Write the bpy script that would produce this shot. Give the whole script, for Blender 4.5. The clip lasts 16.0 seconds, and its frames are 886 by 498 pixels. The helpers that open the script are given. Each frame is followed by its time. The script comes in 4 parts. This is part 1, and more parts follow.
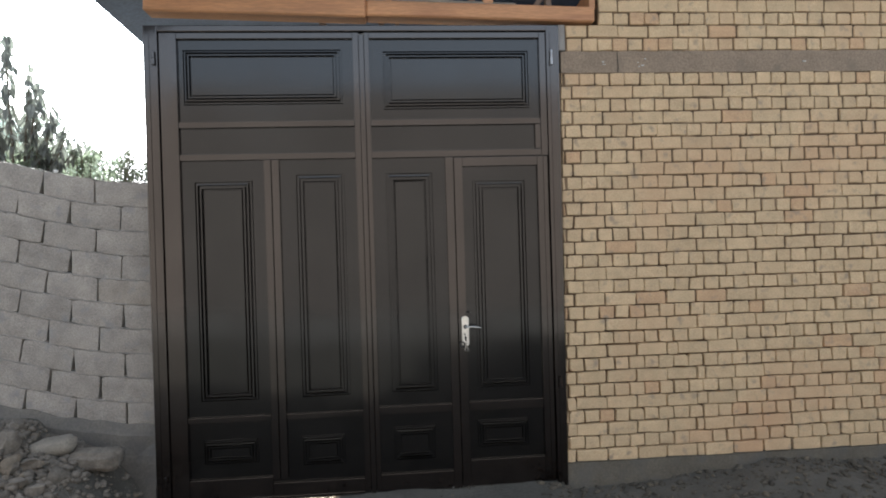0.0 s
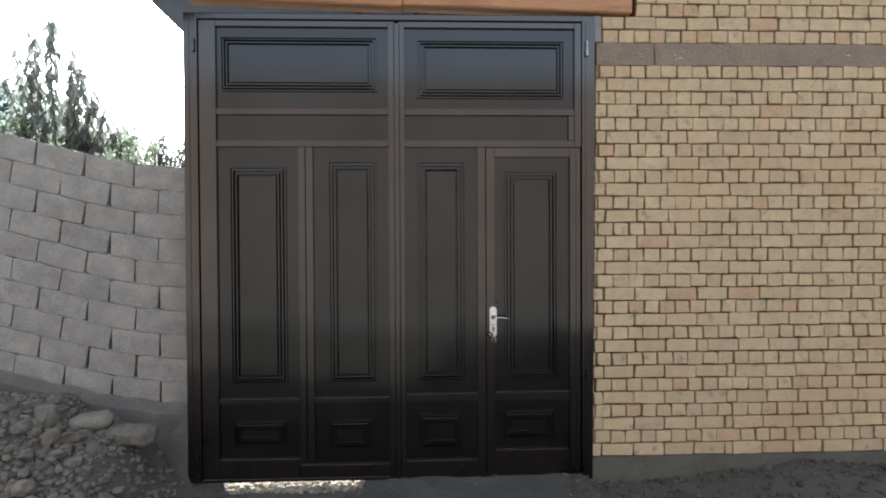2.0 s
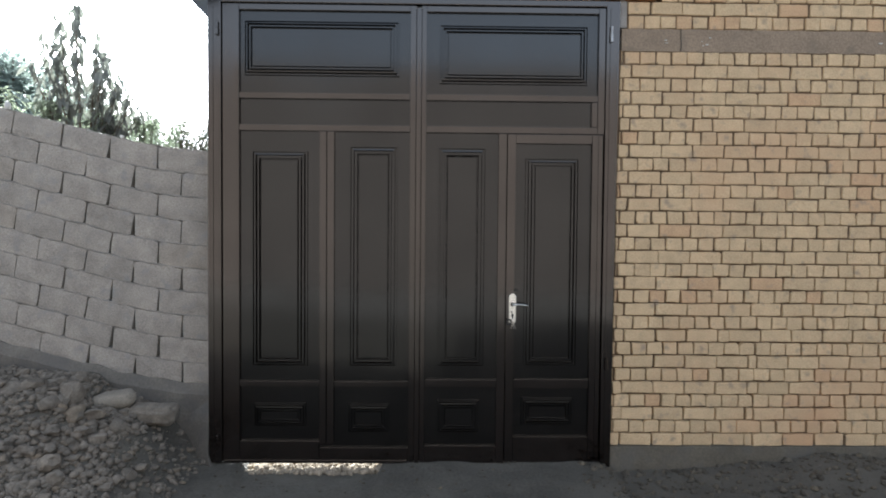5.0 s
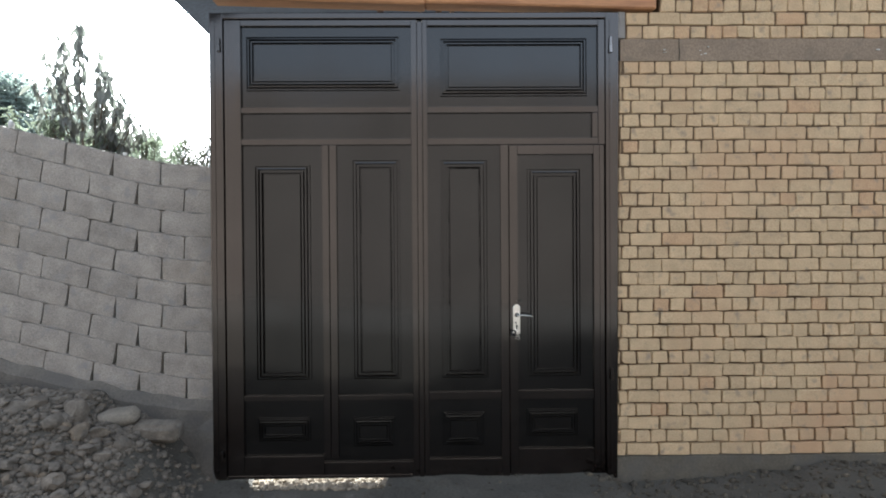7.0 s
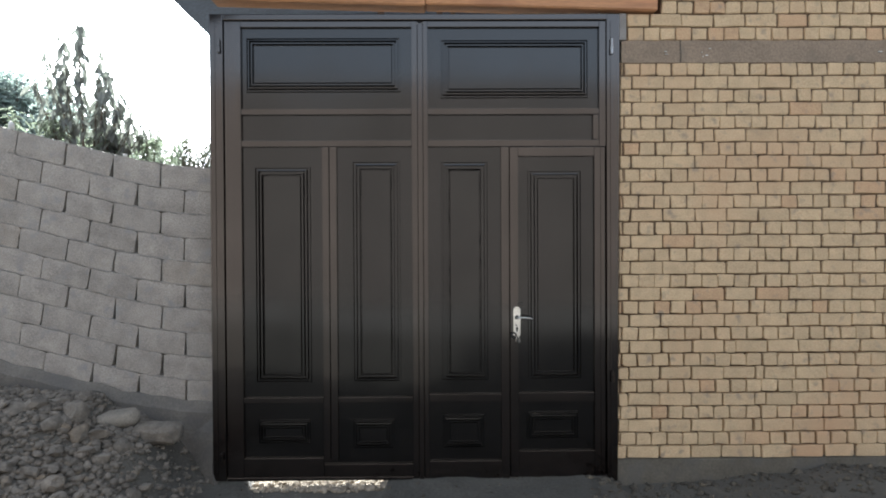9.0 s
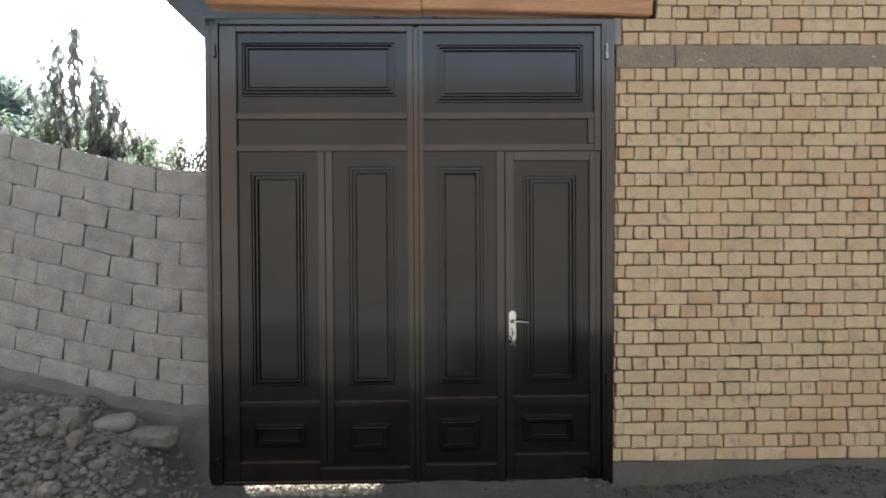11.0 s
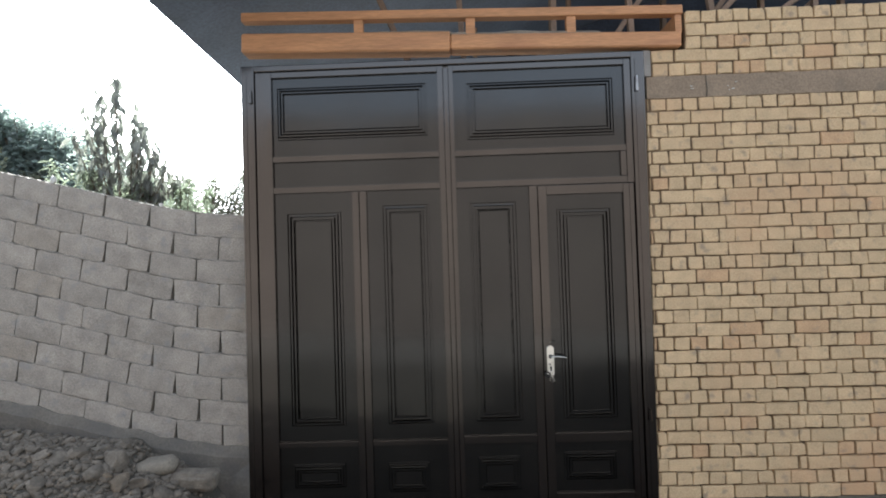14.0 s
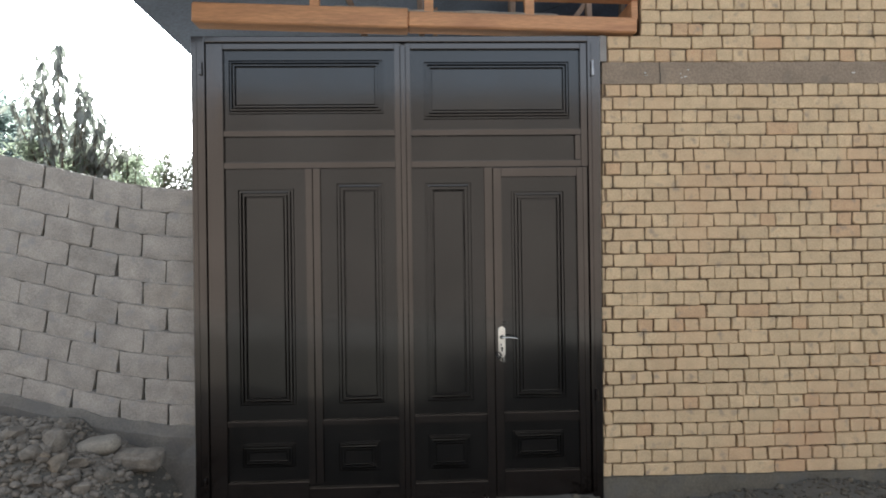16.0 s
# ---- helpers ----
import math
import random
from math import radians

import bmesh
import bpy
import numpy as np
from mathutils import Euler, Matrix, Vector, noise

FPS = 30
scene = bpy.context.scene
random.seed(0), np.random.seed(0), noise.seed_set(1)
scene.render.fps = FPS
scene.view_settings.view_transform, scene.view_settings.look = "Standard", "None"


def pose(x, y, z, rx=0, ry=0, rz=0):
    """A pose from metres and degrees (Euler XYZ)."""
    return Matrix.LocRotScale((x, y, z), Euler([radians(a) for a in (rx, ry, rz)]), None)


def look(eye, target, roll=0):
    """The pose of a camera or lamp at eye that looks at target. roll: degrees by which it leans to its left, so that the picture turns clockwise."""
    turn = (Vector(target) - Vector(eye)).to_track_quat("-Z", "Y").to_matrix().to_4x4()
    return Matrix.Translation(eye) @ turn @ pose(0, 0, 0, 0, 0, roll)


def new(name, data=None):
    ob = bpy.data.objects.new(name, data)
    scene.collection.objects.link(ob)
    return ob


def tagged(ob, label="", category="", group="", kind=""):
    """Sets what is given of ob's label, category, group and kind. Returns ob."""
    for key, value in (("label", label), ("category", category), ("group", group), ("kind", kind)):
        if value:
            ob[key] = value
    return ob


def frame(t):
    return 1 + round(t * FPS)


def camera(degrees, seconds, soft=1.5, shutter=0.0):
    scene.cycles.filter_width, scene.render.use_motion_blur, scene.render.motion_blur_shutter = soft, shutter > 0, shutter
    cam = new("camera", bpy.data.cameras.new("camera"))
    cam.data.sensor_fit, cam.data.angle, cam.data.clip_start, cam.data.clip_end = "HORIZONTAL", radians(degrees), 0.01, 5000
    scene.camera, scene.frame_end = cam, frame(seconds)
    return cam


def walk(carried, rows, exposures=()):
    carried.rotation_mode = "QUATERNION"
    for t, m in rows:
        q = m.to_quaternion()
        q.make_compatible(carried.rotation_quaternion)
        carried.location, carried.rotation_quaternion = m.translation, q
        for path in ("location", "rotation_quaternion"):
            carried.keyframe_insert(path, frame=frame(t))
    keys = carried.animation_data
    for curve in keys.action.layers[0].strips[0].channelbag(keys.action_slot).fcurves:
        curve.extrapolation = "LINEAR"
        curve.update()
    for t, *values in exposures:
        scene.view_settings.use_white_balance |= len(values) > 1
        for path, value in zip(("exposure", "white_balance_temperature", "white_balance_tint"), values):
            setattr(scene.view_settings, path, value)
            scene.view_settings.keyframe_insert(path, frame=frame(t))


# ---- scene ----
cam = camera(71.5, 16.0, soft=1.85)
PATH = [
    (0, (-1.558, -4.871, 1.774), (-1.4, -2.877, 1.766), -1.7),
    (0.5, (-1.585, -4.869, 1.761), (-1.486, -2.872, 1.722), -1.4),
    (1, (-1.605, -4.871, 1.749), (-1.523, -2.873, 1.703), -0.1),
    (1.5, (-1.61, -4.878, 1.75), (-1.51, -2.881, 1.717), -0.2),
    (2, (-1.604, -4.887, 1.757), (-1.525, -2.889, 1.725), -0.3),
    (2.5, (-1.643, -4.891, 1.753), (-1.635, -2.891, 1.733), 0.1),
    (3, (-1.698, -4.89, 1.76), (-1.737, -2.891, 1.743), -0.6),
    (3.5, (-1.683, -4.893, 1.762), (-1.683, -2.894, 1.712), 0.4),
    (6, (-1.635, -4.878, 1.7), (-1.6, -2.879, 1.636), 0.4),
    (6.5, (-1.649, -4.885, 1.732), (-1.635, -2.885, 1.685), 0.4),
    (7, (-1.655, -4.884, 1.709), (-1.63, -2.884, 1.689), -0.4),
    (7.5, (-1.651, -4.869, 1.723), (-1.628, -2.87, 1.677), -0.0),
    (8, (-1.648, -4.86, 1.723), (-1.621, -2.86, 1.678), -0.0),
    (8.5, (-1.637, -4.869, 1.73), (-1.614, -2.87, 1.686), -0.0),
    (9, (-1.647, -4.873, 1.73), (-1.626, -2.873, 1.708), -0.3),
    (11.5, (-1.648, -4.884, 1.79), (-1.611, -2.885, 1.759), -0.3),
    (12, (-1.671, -4.88, 1.788), (-1.649, -2.88, 1.763), 0.2),
    (12.5, (-1.658, -4.884, 1.752), (-1.649, -2.884, 1.725), 0.1),
    (13, (-1.677, -4.881, 1.782), (-1.671, -2.882, 1.764), -0.2),
    (13.5, (-1.689, -4.886, 1.783), (-1.715, -2.886, 1.781), 0.0),
    (14, (-1.7, -4.891, 1.857), (-1.754, -2.892, 1.917), -1.8),
    (14.5, (-1.693, -4.904, 1.929), (-1.722, -2.91, 2.081), -1.7),
    (15, (-1.7, -4.899, 1.909), (-1.731, -2.902, 2.005), -1.4),
    (15.5, (-1.674, -4.882, 1.826), (-1.657, -2.882, 1.855), -1.2),
    (16, (-1.646, -4.879, 1.824), (-1.574, -2.88, 1.83), -0.8),
]
walk(cam, [(t, look(eye, target, roll)) for t, eye, target, roll in PATH], [(0, 1.88, 5740, 6), (2.5, 1.88, 5640, 6), (9.2, 1.88, 5640, 6), (11.5, 1.88, 5820, 6), (13.3, 1.88, 5820, 6), (14.0, 2.0, 5740, 6), (14.6, 1.75, 5740, 6), (15.1, 1.77, 5740, 6), (16, 1.98, 5820, 6)])

# ---------------------------------------------------------------- light
world = bpy.data.worlds.new("sky")
scene.world = world
world.use_nodes = True
SUN = Vector((-0.46, 1.0, 0.70)).normalized()
wn = world.node_tree.nodes
sky = wn.new("ShaderNodeTexSky")
sky.sky_type = "NISHITA"
sky.sun_disc = False
sky.sun_elevation = math.asin(SUN.z)
sky.sun_rotation = math.atan2(SUN.x, SUN.y)
sky.dust_density = 5.0
wn["Background"].inputs["Strength"].default_value = 0.13
haze = wn.new("ShaderNodeHueSaturation")
haze.inputs["Saturation"].default_value = 0.28
world.node_tree.links.new(sky.outputs[0], haze.inputs["Color"])
world.node_tree.links.new(haze.outputs[0], wn["Background"].inputs["Color"])
sun = new("sun", bpy.data.lights.new("sun", "SUN"))
sun.data.energy = 4.6
sun.data.angle = radians(0.5)
sun.data.color = (1.0, 0.93, 0.82)
sun.matrix_world = look(SUN * 30, (0, 0, 0))


# ---------------------------------------------------------------- materials
def material(name, base, rough=0.8, metal=0.0, scale=6.0, amount=0.25, fine=90.0, bump=0.25, tint=None, stain=None,
             vary=0.0, stretch=(1, 1, 1), spec=0.5, depth=0.004, wash=None, sheen=None):
    """Two scales of variation (patches and grain), optional stains, per-piece variation and relief."""
    m = bpy.data.materials.new(name)
    m.use_nodes = True
    n, l = m.node_tree.nodes, m.node_tree.links
    bs = n["Principled BSDF"]
    mp = n.new("ShaderNodeMapping")
    mp.inputs["Scale"].default_value = stretch
    geo = n.new("ShaderNodeNewGeometry")
    l.new(geo.outputs["Position"], mp.inputs["Vector"])
    big = n.new("ShaderNodeTexNoise")
    big.inputs["Scale"].default_value, big.inputs["Detail"].default_value = scale, 5
    small = n.new("ShaderNodeTexNoise")
    small.inputs["Scale"].default_value, small.inputs["Detail"].default_value = fine, 3
    l.new(mp.outputs[0], big.inputs["Vector"])
    l.new(mp.outputs[0], small.inputs["Vector"])
    ramp = n.new("ShaderNodeValToRGB")
    lo = [c * (1 - amount) for c in base]
    hi = [min(1, c * (1 + amount)) for c in base]
    ramp.color_ramp.elements[0].color, ramp.color_ramp.elements[0].position = (*lo, 1), 0.3
    ramp.color_ramp.elements[1].color, ramp.color_ramp.elements[1].position = (*hi, 1), 0.7
    l.new(big.outputs["Fac"], ramp.inputs[0])
    col = ramp.outputs[0]
    grain = n.new("ShaderNodeMixRGB")
    grain.blend_type, grain.inputs[0].default_value = "OVERLAY", 0.45
    l.new(col, grain.inputs[1])
    l.new(small.outputs["Fac"], grain.inputs[2])
    col = grain.outputs[0]
    if vary:
        info = n.new("ShaderNodeObjectInfo")
        add = n.new("ShaderNodeMath")
        l.new(info.outputs["Random"], add.inputs[0])
        l.new(geo.outputs["Random Per Island"], add.inputs[1])
        fr = n.new("ShaderNodeMath")
        fr.operation = "FRACT"
        l.new(add.outputs[0], fr.inputs[0])
        vr = n.new("ShaderNodeValToRGB")
        e = vr.color_ramp.elements
        t = tint or (1, 1, 1)
        e[0].color, e[1].color = (1 - vary, 1 - vary, 1 - vary, 1), (1 + vary * 0.5, 1 + vary * 0.5, 1 + vary * 0.5, 1)
        x = e.new(0.06)
        x.color = (1 - vary * 0.6, 1 - vary * 0.6, 1 - vary * 0.6, 1)
        x = e.new(0.94)
        x.color = (1 + vary * 0.4, 1 + vary * 0.4, 1 + vary * 0.4, 1)
        x = e.new(0.955)
        x.color = (*t, 1)
        e[-1].color = (*t, 1)
        l.new(fr.outputs[0], vr.inputs[0])
        mul = n.new("ShaderNodeMixRGB")
        mul.blend_type, mul.inputs[0].default_value = "MULTIPLY", 1
        l.new(col, mul.inputs[1])
        l.new(vr.outputs[0], mul.inputs[2])
        col = mul.outputs[0]
    for layer in (wash, stain):
        if not layer:
            continue
        sc, colour, low, high = layer
        st = n.new("ShaderNodeTexNoise")
        st.inputs["Scale"].default_value, st.inputs["Detail"].default_value = sc, 6
        l.new(mp.outputs[0], st.inputs["Vector"])
        sr = n.new("ShaderNodeMapRange")
        sr.inputs[1].default_value, sr.inputs[2].default_value = low, high
        l.new(st.outputs["Fac"], sr.inputs[0])
        mx = n.new("ShaderNodeMixRGB")
        l.new(sr.outputs[0], mx.inputs[0])
        l.new(col, mx.inputs[1])
        mx.inputs[2].default_value = (*colour, 1)
        col = mx.outputs[0]
    l.new(col, bs.inputs["Base Color"])
    rr = n.new("ShaderNodeMapRange")
    rr.inputs[3].default_value, rr.inputs[4].default_value = max(0.03, rough - 0.1), min(1, rough + 0.1)
    l.new(big.outputs["Fac"], rr.inputs[0])
    l.new(rr.outputs[0], bs.inputs["Roughness"])
    bs.inputs["Metallic"].default_value = metal
    bs.inputs["Specular IOR Level"].default_value = spec
    if sheen:
        bs.inputs["Specular Tint"].default_value = (*sheen, 1)
    if bump:
        b = n.new("ShaderNodeBump")
        b.inputs["Strength"].default_value, b.inputs["Distance"].default_value = bump, depth
        l.new(small.outputs["Fac"], b.inputs["Height"])
        l.new(b.outputs[0], bs.inputs["Normal"])
    return m


def leaf_material(name, base, through_light=0.75, share=0.4):
    m = material(name, base, 0.5, vary=0.35, amount=0.3, bump=0.0, scale=3)
    n, l = m.node_tree.nodes, m.node_tree.links
    bs, out = n["Principled BSDF"], n["Material Output"]
    tr = n.new("ShaderNodeBsdfTranslucent")
    tr.inputs[0].default_value = (base[0] * through_light, base[1] * through_light * 1.05, base[2] * through_light * 0.95, 1)
    mix = n.new("ShaderNodeMixShader")
    mix.inputs[0].default_value = share
    l.new(bs.outputs[0], mix.inputs[1])
    l.new(tr.outputs[0], mix.inputs[2])
    l.new(mix.outputs[0], out.inputs["Surface"])
    return m


M_BRICK = material("yellow_brick", (0.595, 0.444, 0.268), 0.9, scale=9, amount=0.10, fine=110, bump=0.7, vary=0.12,
                   tint=(0.93, 0.84, 0.81), stain=(11, (0.37, 0.285, 0.20), 0.58, 0.72), wash=(1.1, (0.56, 0.36, 0.21), 0.50, 0.80))
M_MORTAR = material("brick_mortar", (0.125, 0.082, 0.046), 0.95, scale=9, amount=0.35, fine=120, bump=0.6,
                    stain=(2.6, (0.34, 0.245, 0.15), 0.53, 0.70))
M_CONC = material("grey_concrete", (0.275, 0.212, 0.152), 0.92, scale=4, amount=0.13, fine=70, bump=0.5,
                  stain=(5, (0.19, 0.155, 0.118), 0.55, 0.75))
M_FOOT = material("footing_concrete", (0.120, 0.106, 0.082), 0.93, scale=3, amount=0.22, fine=60, bump=0.5,
                  stain=(4, (0.11, 0.105, 0.095), 0.5, 0.75))
M_SMEAR = material("smeared_concrete", (0.146, 0.132, 0.113), 0.93, scale=3, amount=0.22, fine=60, bump=0.5,
                   stain=(4, (0.115, 0.108, 0.10), 0.5, 0.75))
M_BLOCK = material("cinder_block", (0.335, 0.303, 0.266), 0.93, scale=7, amount=0.17, fine=90, bump=1.0, depth=0.008, vary=0.10,
                   tint=(0.95, 0.93, 0.9), stain=(9, (0.26, 0.255, 0.25), 0.58, 0.8))
M_BMORTAR = material("block_mortar", (0.285, 0.266, 0.245), 0.95, scale=6, amount=0.25, fine=110, bump=0.6)
M_PAINT = material("dark_brown_paint", (0.0068, 0.0048, 0.0040), 0.11, scale=1.4, amount=0.3, fine=18, bump=0.06,
                   stretch=(3, 3, 0.35), spec=1.0, depth=0.002, sheen=(1.0, 0.935, 0.895))
M_SHEET = material("dark_sheet_paint", (0.0052, 0.0045, 0.0040), 0.12, scale=1.1, amount=0.25, fine=14, bump=0.05,
                   stretch=(2, 2, 0.6), spec=0.63, depth=0.002)
M_CHROME = material("brushed_chrome", (0.80, 0.79, 0.76), 0.22, metal=1.0, amount=0.06, bump=0.0)
M_STEEL = material("dull_steel", (0.33, 0.33, 0.34), 0.4, metal=1.0, amount=0.2, bump=0.1)
M_DARK = material("black_metal", (0.02, 0.02, 0.02), 0.5, amount=0.2, bump=0.1)
M_WOOD = material("orange_pine", (0.50, 0.255, 0.12), 0.62, scale=2.2, amount=0.17, fine=26, bump=0.25,
                  stretch=(0.5, 6, 6), stain=(2.5, (0.38, 0.18, 0.09), 0.55, 0.75))
M_TIMBER = material("roof_timber", (0.235, 0.165, 0.12), 0.75, scale=3, amount=0.3, fine=30, bump=0.3, stretch=(1.5, 1.5, 0.6))
M_ROOF = material("roof_sheet", (0.135, 0.168, 0.235), 0.6, scale=2.5, amount=0.2, fine=40, bump=0.06)
# the gloom of the roof space is put into this dark blue
M_ATTIC = material("attic_shade_backing", (0.05, 0.064, 0.095), 0.85, scale=2, amount=0.3, fine=30, bump=0.3)
M_SOIL = material("grey_soil", (0.093, 0.085, 0.071), 0.96, scale=2.2, amount=0.28, fine=38, bump=0.9, depth=0.012,
                  stain=(0.9, (0.100, 0.092, 0.077), 0.48, 0.68))
# pale tone of the unseen strip added for bounce and gate reflection
M_BOUNCE = material("pale_bounce_ground", (0.17, 0.16, 0.145), 0.96, scale=1.2, amount=0.2, fine=25, bump=0.5, depth=0.01)
# brown of the added unseen wall, tuned for what the gate mirrors
M_BACKDROP = material("brown_backdrop", (0.140, 0.121, 0.107), 0.95, scale=0.8, amount=0.2, fine=20, bump=0.5, depth=0.02)
M_STONE = material("river_stone", (0.160, 0.139, 0.113), 0.93, scale=14, amount=0.3, fine=60, bump=0.7, vary=0.36,
                   tint=(1.12, 1.05, 0.95))
M_PALE = material("pale_stone", (0.232, 0.206, 0.168), 0.85, scale=7, amount=0.2, fine=70, bump=0.4)
M_LIME = material("dried_lime", (0.62, 0.60, 0.56), 0.9, scale=9, amount=0.12, fine=80, bump=0.4)
M_PALEG = material("pale_gravel", (0.31, 0.265, 0.205), 0.95, spec=0.15, scale=9, amount=0.25, fine=80, bump=0.4, vary=0.35, tint=(0.6, 0.55, 0.5))
M_CLOD = material("soil_clod", (0.088, 0.076, 0.058), 0.95, scale=8, amount=0.3, fine=70, bump=0.7, vary=0.35, tint=(1.5, 1.45, 1.35))
M_BARK = material("tree_bark", (0.13, 0.10, 0.075), 0.9, scale=8, amount=0.3, fine=60, bump=0.6)
M_LEAF = leaf_material("peach_leaf", (0.19, 0.193, 0.178), 1.3)
M_LEAF2 = leaf_material("dark_leaf", (0.185, 0.21, 0.205), 2.3, 0.5)
M_LEAF4 = leaf_material("shrub_leaf", (0.185, 0.205, 0.16), 1.5, 0.5)
M_LEAF3 = leaf_material("pale_leaf", (0.19, 0.195, 0.14), 0.65, 0.45)


# ---------------------------------------------------------------- helpers
rnd = random.Random(7)


def box(bm, x0, x1, y0, y1, z0, z1, bevel=0.0):
    """A box, its long edges taken off by bevel."""
    m = Matrix.Translation(((x0 + x1) / 2, (y0 + y1) / 2, (z0 + z1) / 2)) @ Matrix.Diagonal((x1 - x0, y1 - y0, z1 - z0, 1))
    vs = bmesh.ops.create_cube(bm, size=1, matrix=m)["verts"]
    if bevel:
        es = list({e for v in vs for e in v.link_edges})
        bmesh.ops.bevel(bm, geom=es, offset=bevel, segments=2, affect="EDGES", profile=0.6)
    return bm


def beam_box(bm, a, b, w, h, bevel=0.004, up=(0, 0, 1)):
    """A squared timber from a to b."""
    a, b = Vector(a), Vector(b)
    d = (b - a).normalized()
    s = d.cross(Vector(up)).normalized()
    u = s.cross(d)
    m = Matrix((d, s, u)).transposed().to_4x4()
    vs = bmesh.ops.create_cube(bm, size=1, matrix=Matrix.Translation((a + b) / 2) @ m @ Matrix.Diagonal(((b - a).length, w, h, 1)))["verts"]
    if bevel:
        bmesh.ops.bevel(bm, geom=list({e for v in vs for e in v.link_edges}), offset=bevel, segments=1, affect="EDGES")
    return bm


def tube(bm, pts, radii, sides=8):
    """A tapered round rod along pts."""
    rings = []
    for i, p in enumerate(pts):
        p = Vector(p)
        d = (Vector(pts[min(i + 1, len(pts) - 1)]) - Vector(pts[max(i - 1, 0)])).normalized()
        s = d.cross(Vector((0.31, 0.17, 0.93))).normalized()
        u = s.cross(d)
        rings.append([bm.verts.new(p + radii[i] * (math.cos(k * 2 * math.pi / sides) * s + math.sin(k * 2 * math.pi / sides) * u)) for k in range(sides)])
    for q, r in zip(rings, rings[1:]):
        for k in range(sides):
            bm.faces.new((q[k], q[(k + 1) % sides], r[(k + 1) % sides], r[k]))
    bm.faces.new(rings[0][::-1])
    bm.faces.new(rings[-1])
    return bm


def mesh_of(name, bm, mat, smooth=False):
    bmesh.ops.recalc_face_normals(bm, faces=bm.faces)
    me = bpy.data.meshes.new(name)
    bm.to_mesh(me)
    bm.free()
    me.materials.append(mat)
    if smooth:
        me.polygons.foreach_set("use_smooth", [True] * len(me.polygons))
    return me


def thing(name, bm, mat, label="", category="", group="", kind="", smooth=False):
    return tagged(new(name, mesh_of(name, bm, mat, smooth)), label, category, group, kind)


def empty(name, at, label="", category="", group="", kind=""):
    ob = new(name)
    ob.location = at
    return tagged(ob, label, category, group, kind)


def adopt(ob, parent):
    ob.parent = parent
    ob.matrix_parent_inverse = Matrix.Translation(parent.location).inverted() if parent.data is None else Matrix.Identity(4)
    return ob


def part(name, bm, mat, parent, label="", smooth=False, kind=""):
    """One mesh under a thing or a part."""
    ob = new(name, mesh_of(name, bm, mat, smooth))
    return adopt(tagged(ob, label, kind=kind), parent)


def step(a, b, v):
    v = max(0.0, min(1.0, (v - a) / (b - a)))
    return v * v * (3 - 2 * v)


# ---------------------------------------------------------------- ground
def ground_z(x, y):
    """Yard floor, with the rubble bank by the block wall, the ramp at the gate and the heap by the brick wall."""
    z = -0.215
    u = max(0.0, -3.42 - x)
    front = step(-0.25, -2.6, y)
    bank = 0.295 * step(0.06, 0.50, u) * (1 - step(-0.2, -1.5, y)) + (0.325 * min(u, 3.5) - 0.038 * min(u, 3.5) ** 2) * (1 - 0.6 * front)
    bank += 0.09 * step(0.75, 0.95, u) * (1 - step(1.0, 1.5, u)) * step(-0.8, -0.3, y)
    z += bank * (1 - step(0.5, 3.0, y) * 0.4)
    z += 0.062 * step(-2.085, -2.035, x) * step(-1.6, -0.35, y) * (1 - step(0.35, 0.6, y)) * (1 - 0.8 * step(-0.27, -0.2, x))
    z += 0.018 * step(-0.60, -0.45, x) * (1 - step(-0.27, -0.2, x)) * step(-0.8, -0.3, y) * (1 - step(0.35, 0.6, y))
    z += 0.06 * (1 - step(-3.15, -3.10, x)) * step(-1.0, -0.2, y)
    z -= 0.05 * step(0.02, 0.25, y) * step(-3.4, -3.2, x)
    z += (0.07 * step(0.1, 0.9, x) + 0.07 * step(1.0, 1.6, x) - 0.05 * step(1.7, 2.3, x)) * step(-1.6, -0.1, y)
    near = step(14, 4, abs(x + 1.5)) * step(14, 4, abs(y + 2))
    z += near * (0.028 * noise.noise((x * 2.3, y * 2.3, 0.3)) + 0.014 * noise.noise((x * 8, y * 8, 1.7)))
    return z


def ground_sheet():
    fine_x = [-8 + i * 0.04 for i in range(301)]
    xs = [-2500, -900, -300, -100, -45, -25, -16, -11] + fine_x + [4.2, 5, 6, 8, 12, 20, 45, 100, 300, 900, 2500]
    ys = [-2500, -900, -300, -100, -45, -25, -15, -10, -8, -6.5, -5.5, -4.8, -4.2, -3.7, -3.3, -3.0] + [-2.7 + i * 0.04 for i in range(93)] + [1.1, 1.4, 1.8, 2.4, 3.2, 4.2, 5.5, 8, 12, 20, 45, 100, 300, 900, 2500]
    verts = [(x, y, ground_z(x, y)) for y in ys for x in xs]
    w = len(xs)
    faces = [(j * w + i, j * w + i + 1, (j + 1) * w + i + 1, (j + 1) * w + i) for j in range(len(ys) - 1) for i in range(w - 1)]
    me = bpy.data.meshes.new("ground")
    me.from_pydata(verts, [], faces)
    me.materials.append(M_SOIL)
    me.polygons.foreach_set("use_smooth", [True] * len(faces))
    tagged(new("ground", me), "grey stony soil of the unpaved yard and beyond", "ground", kind="structure")


ground_sheet()


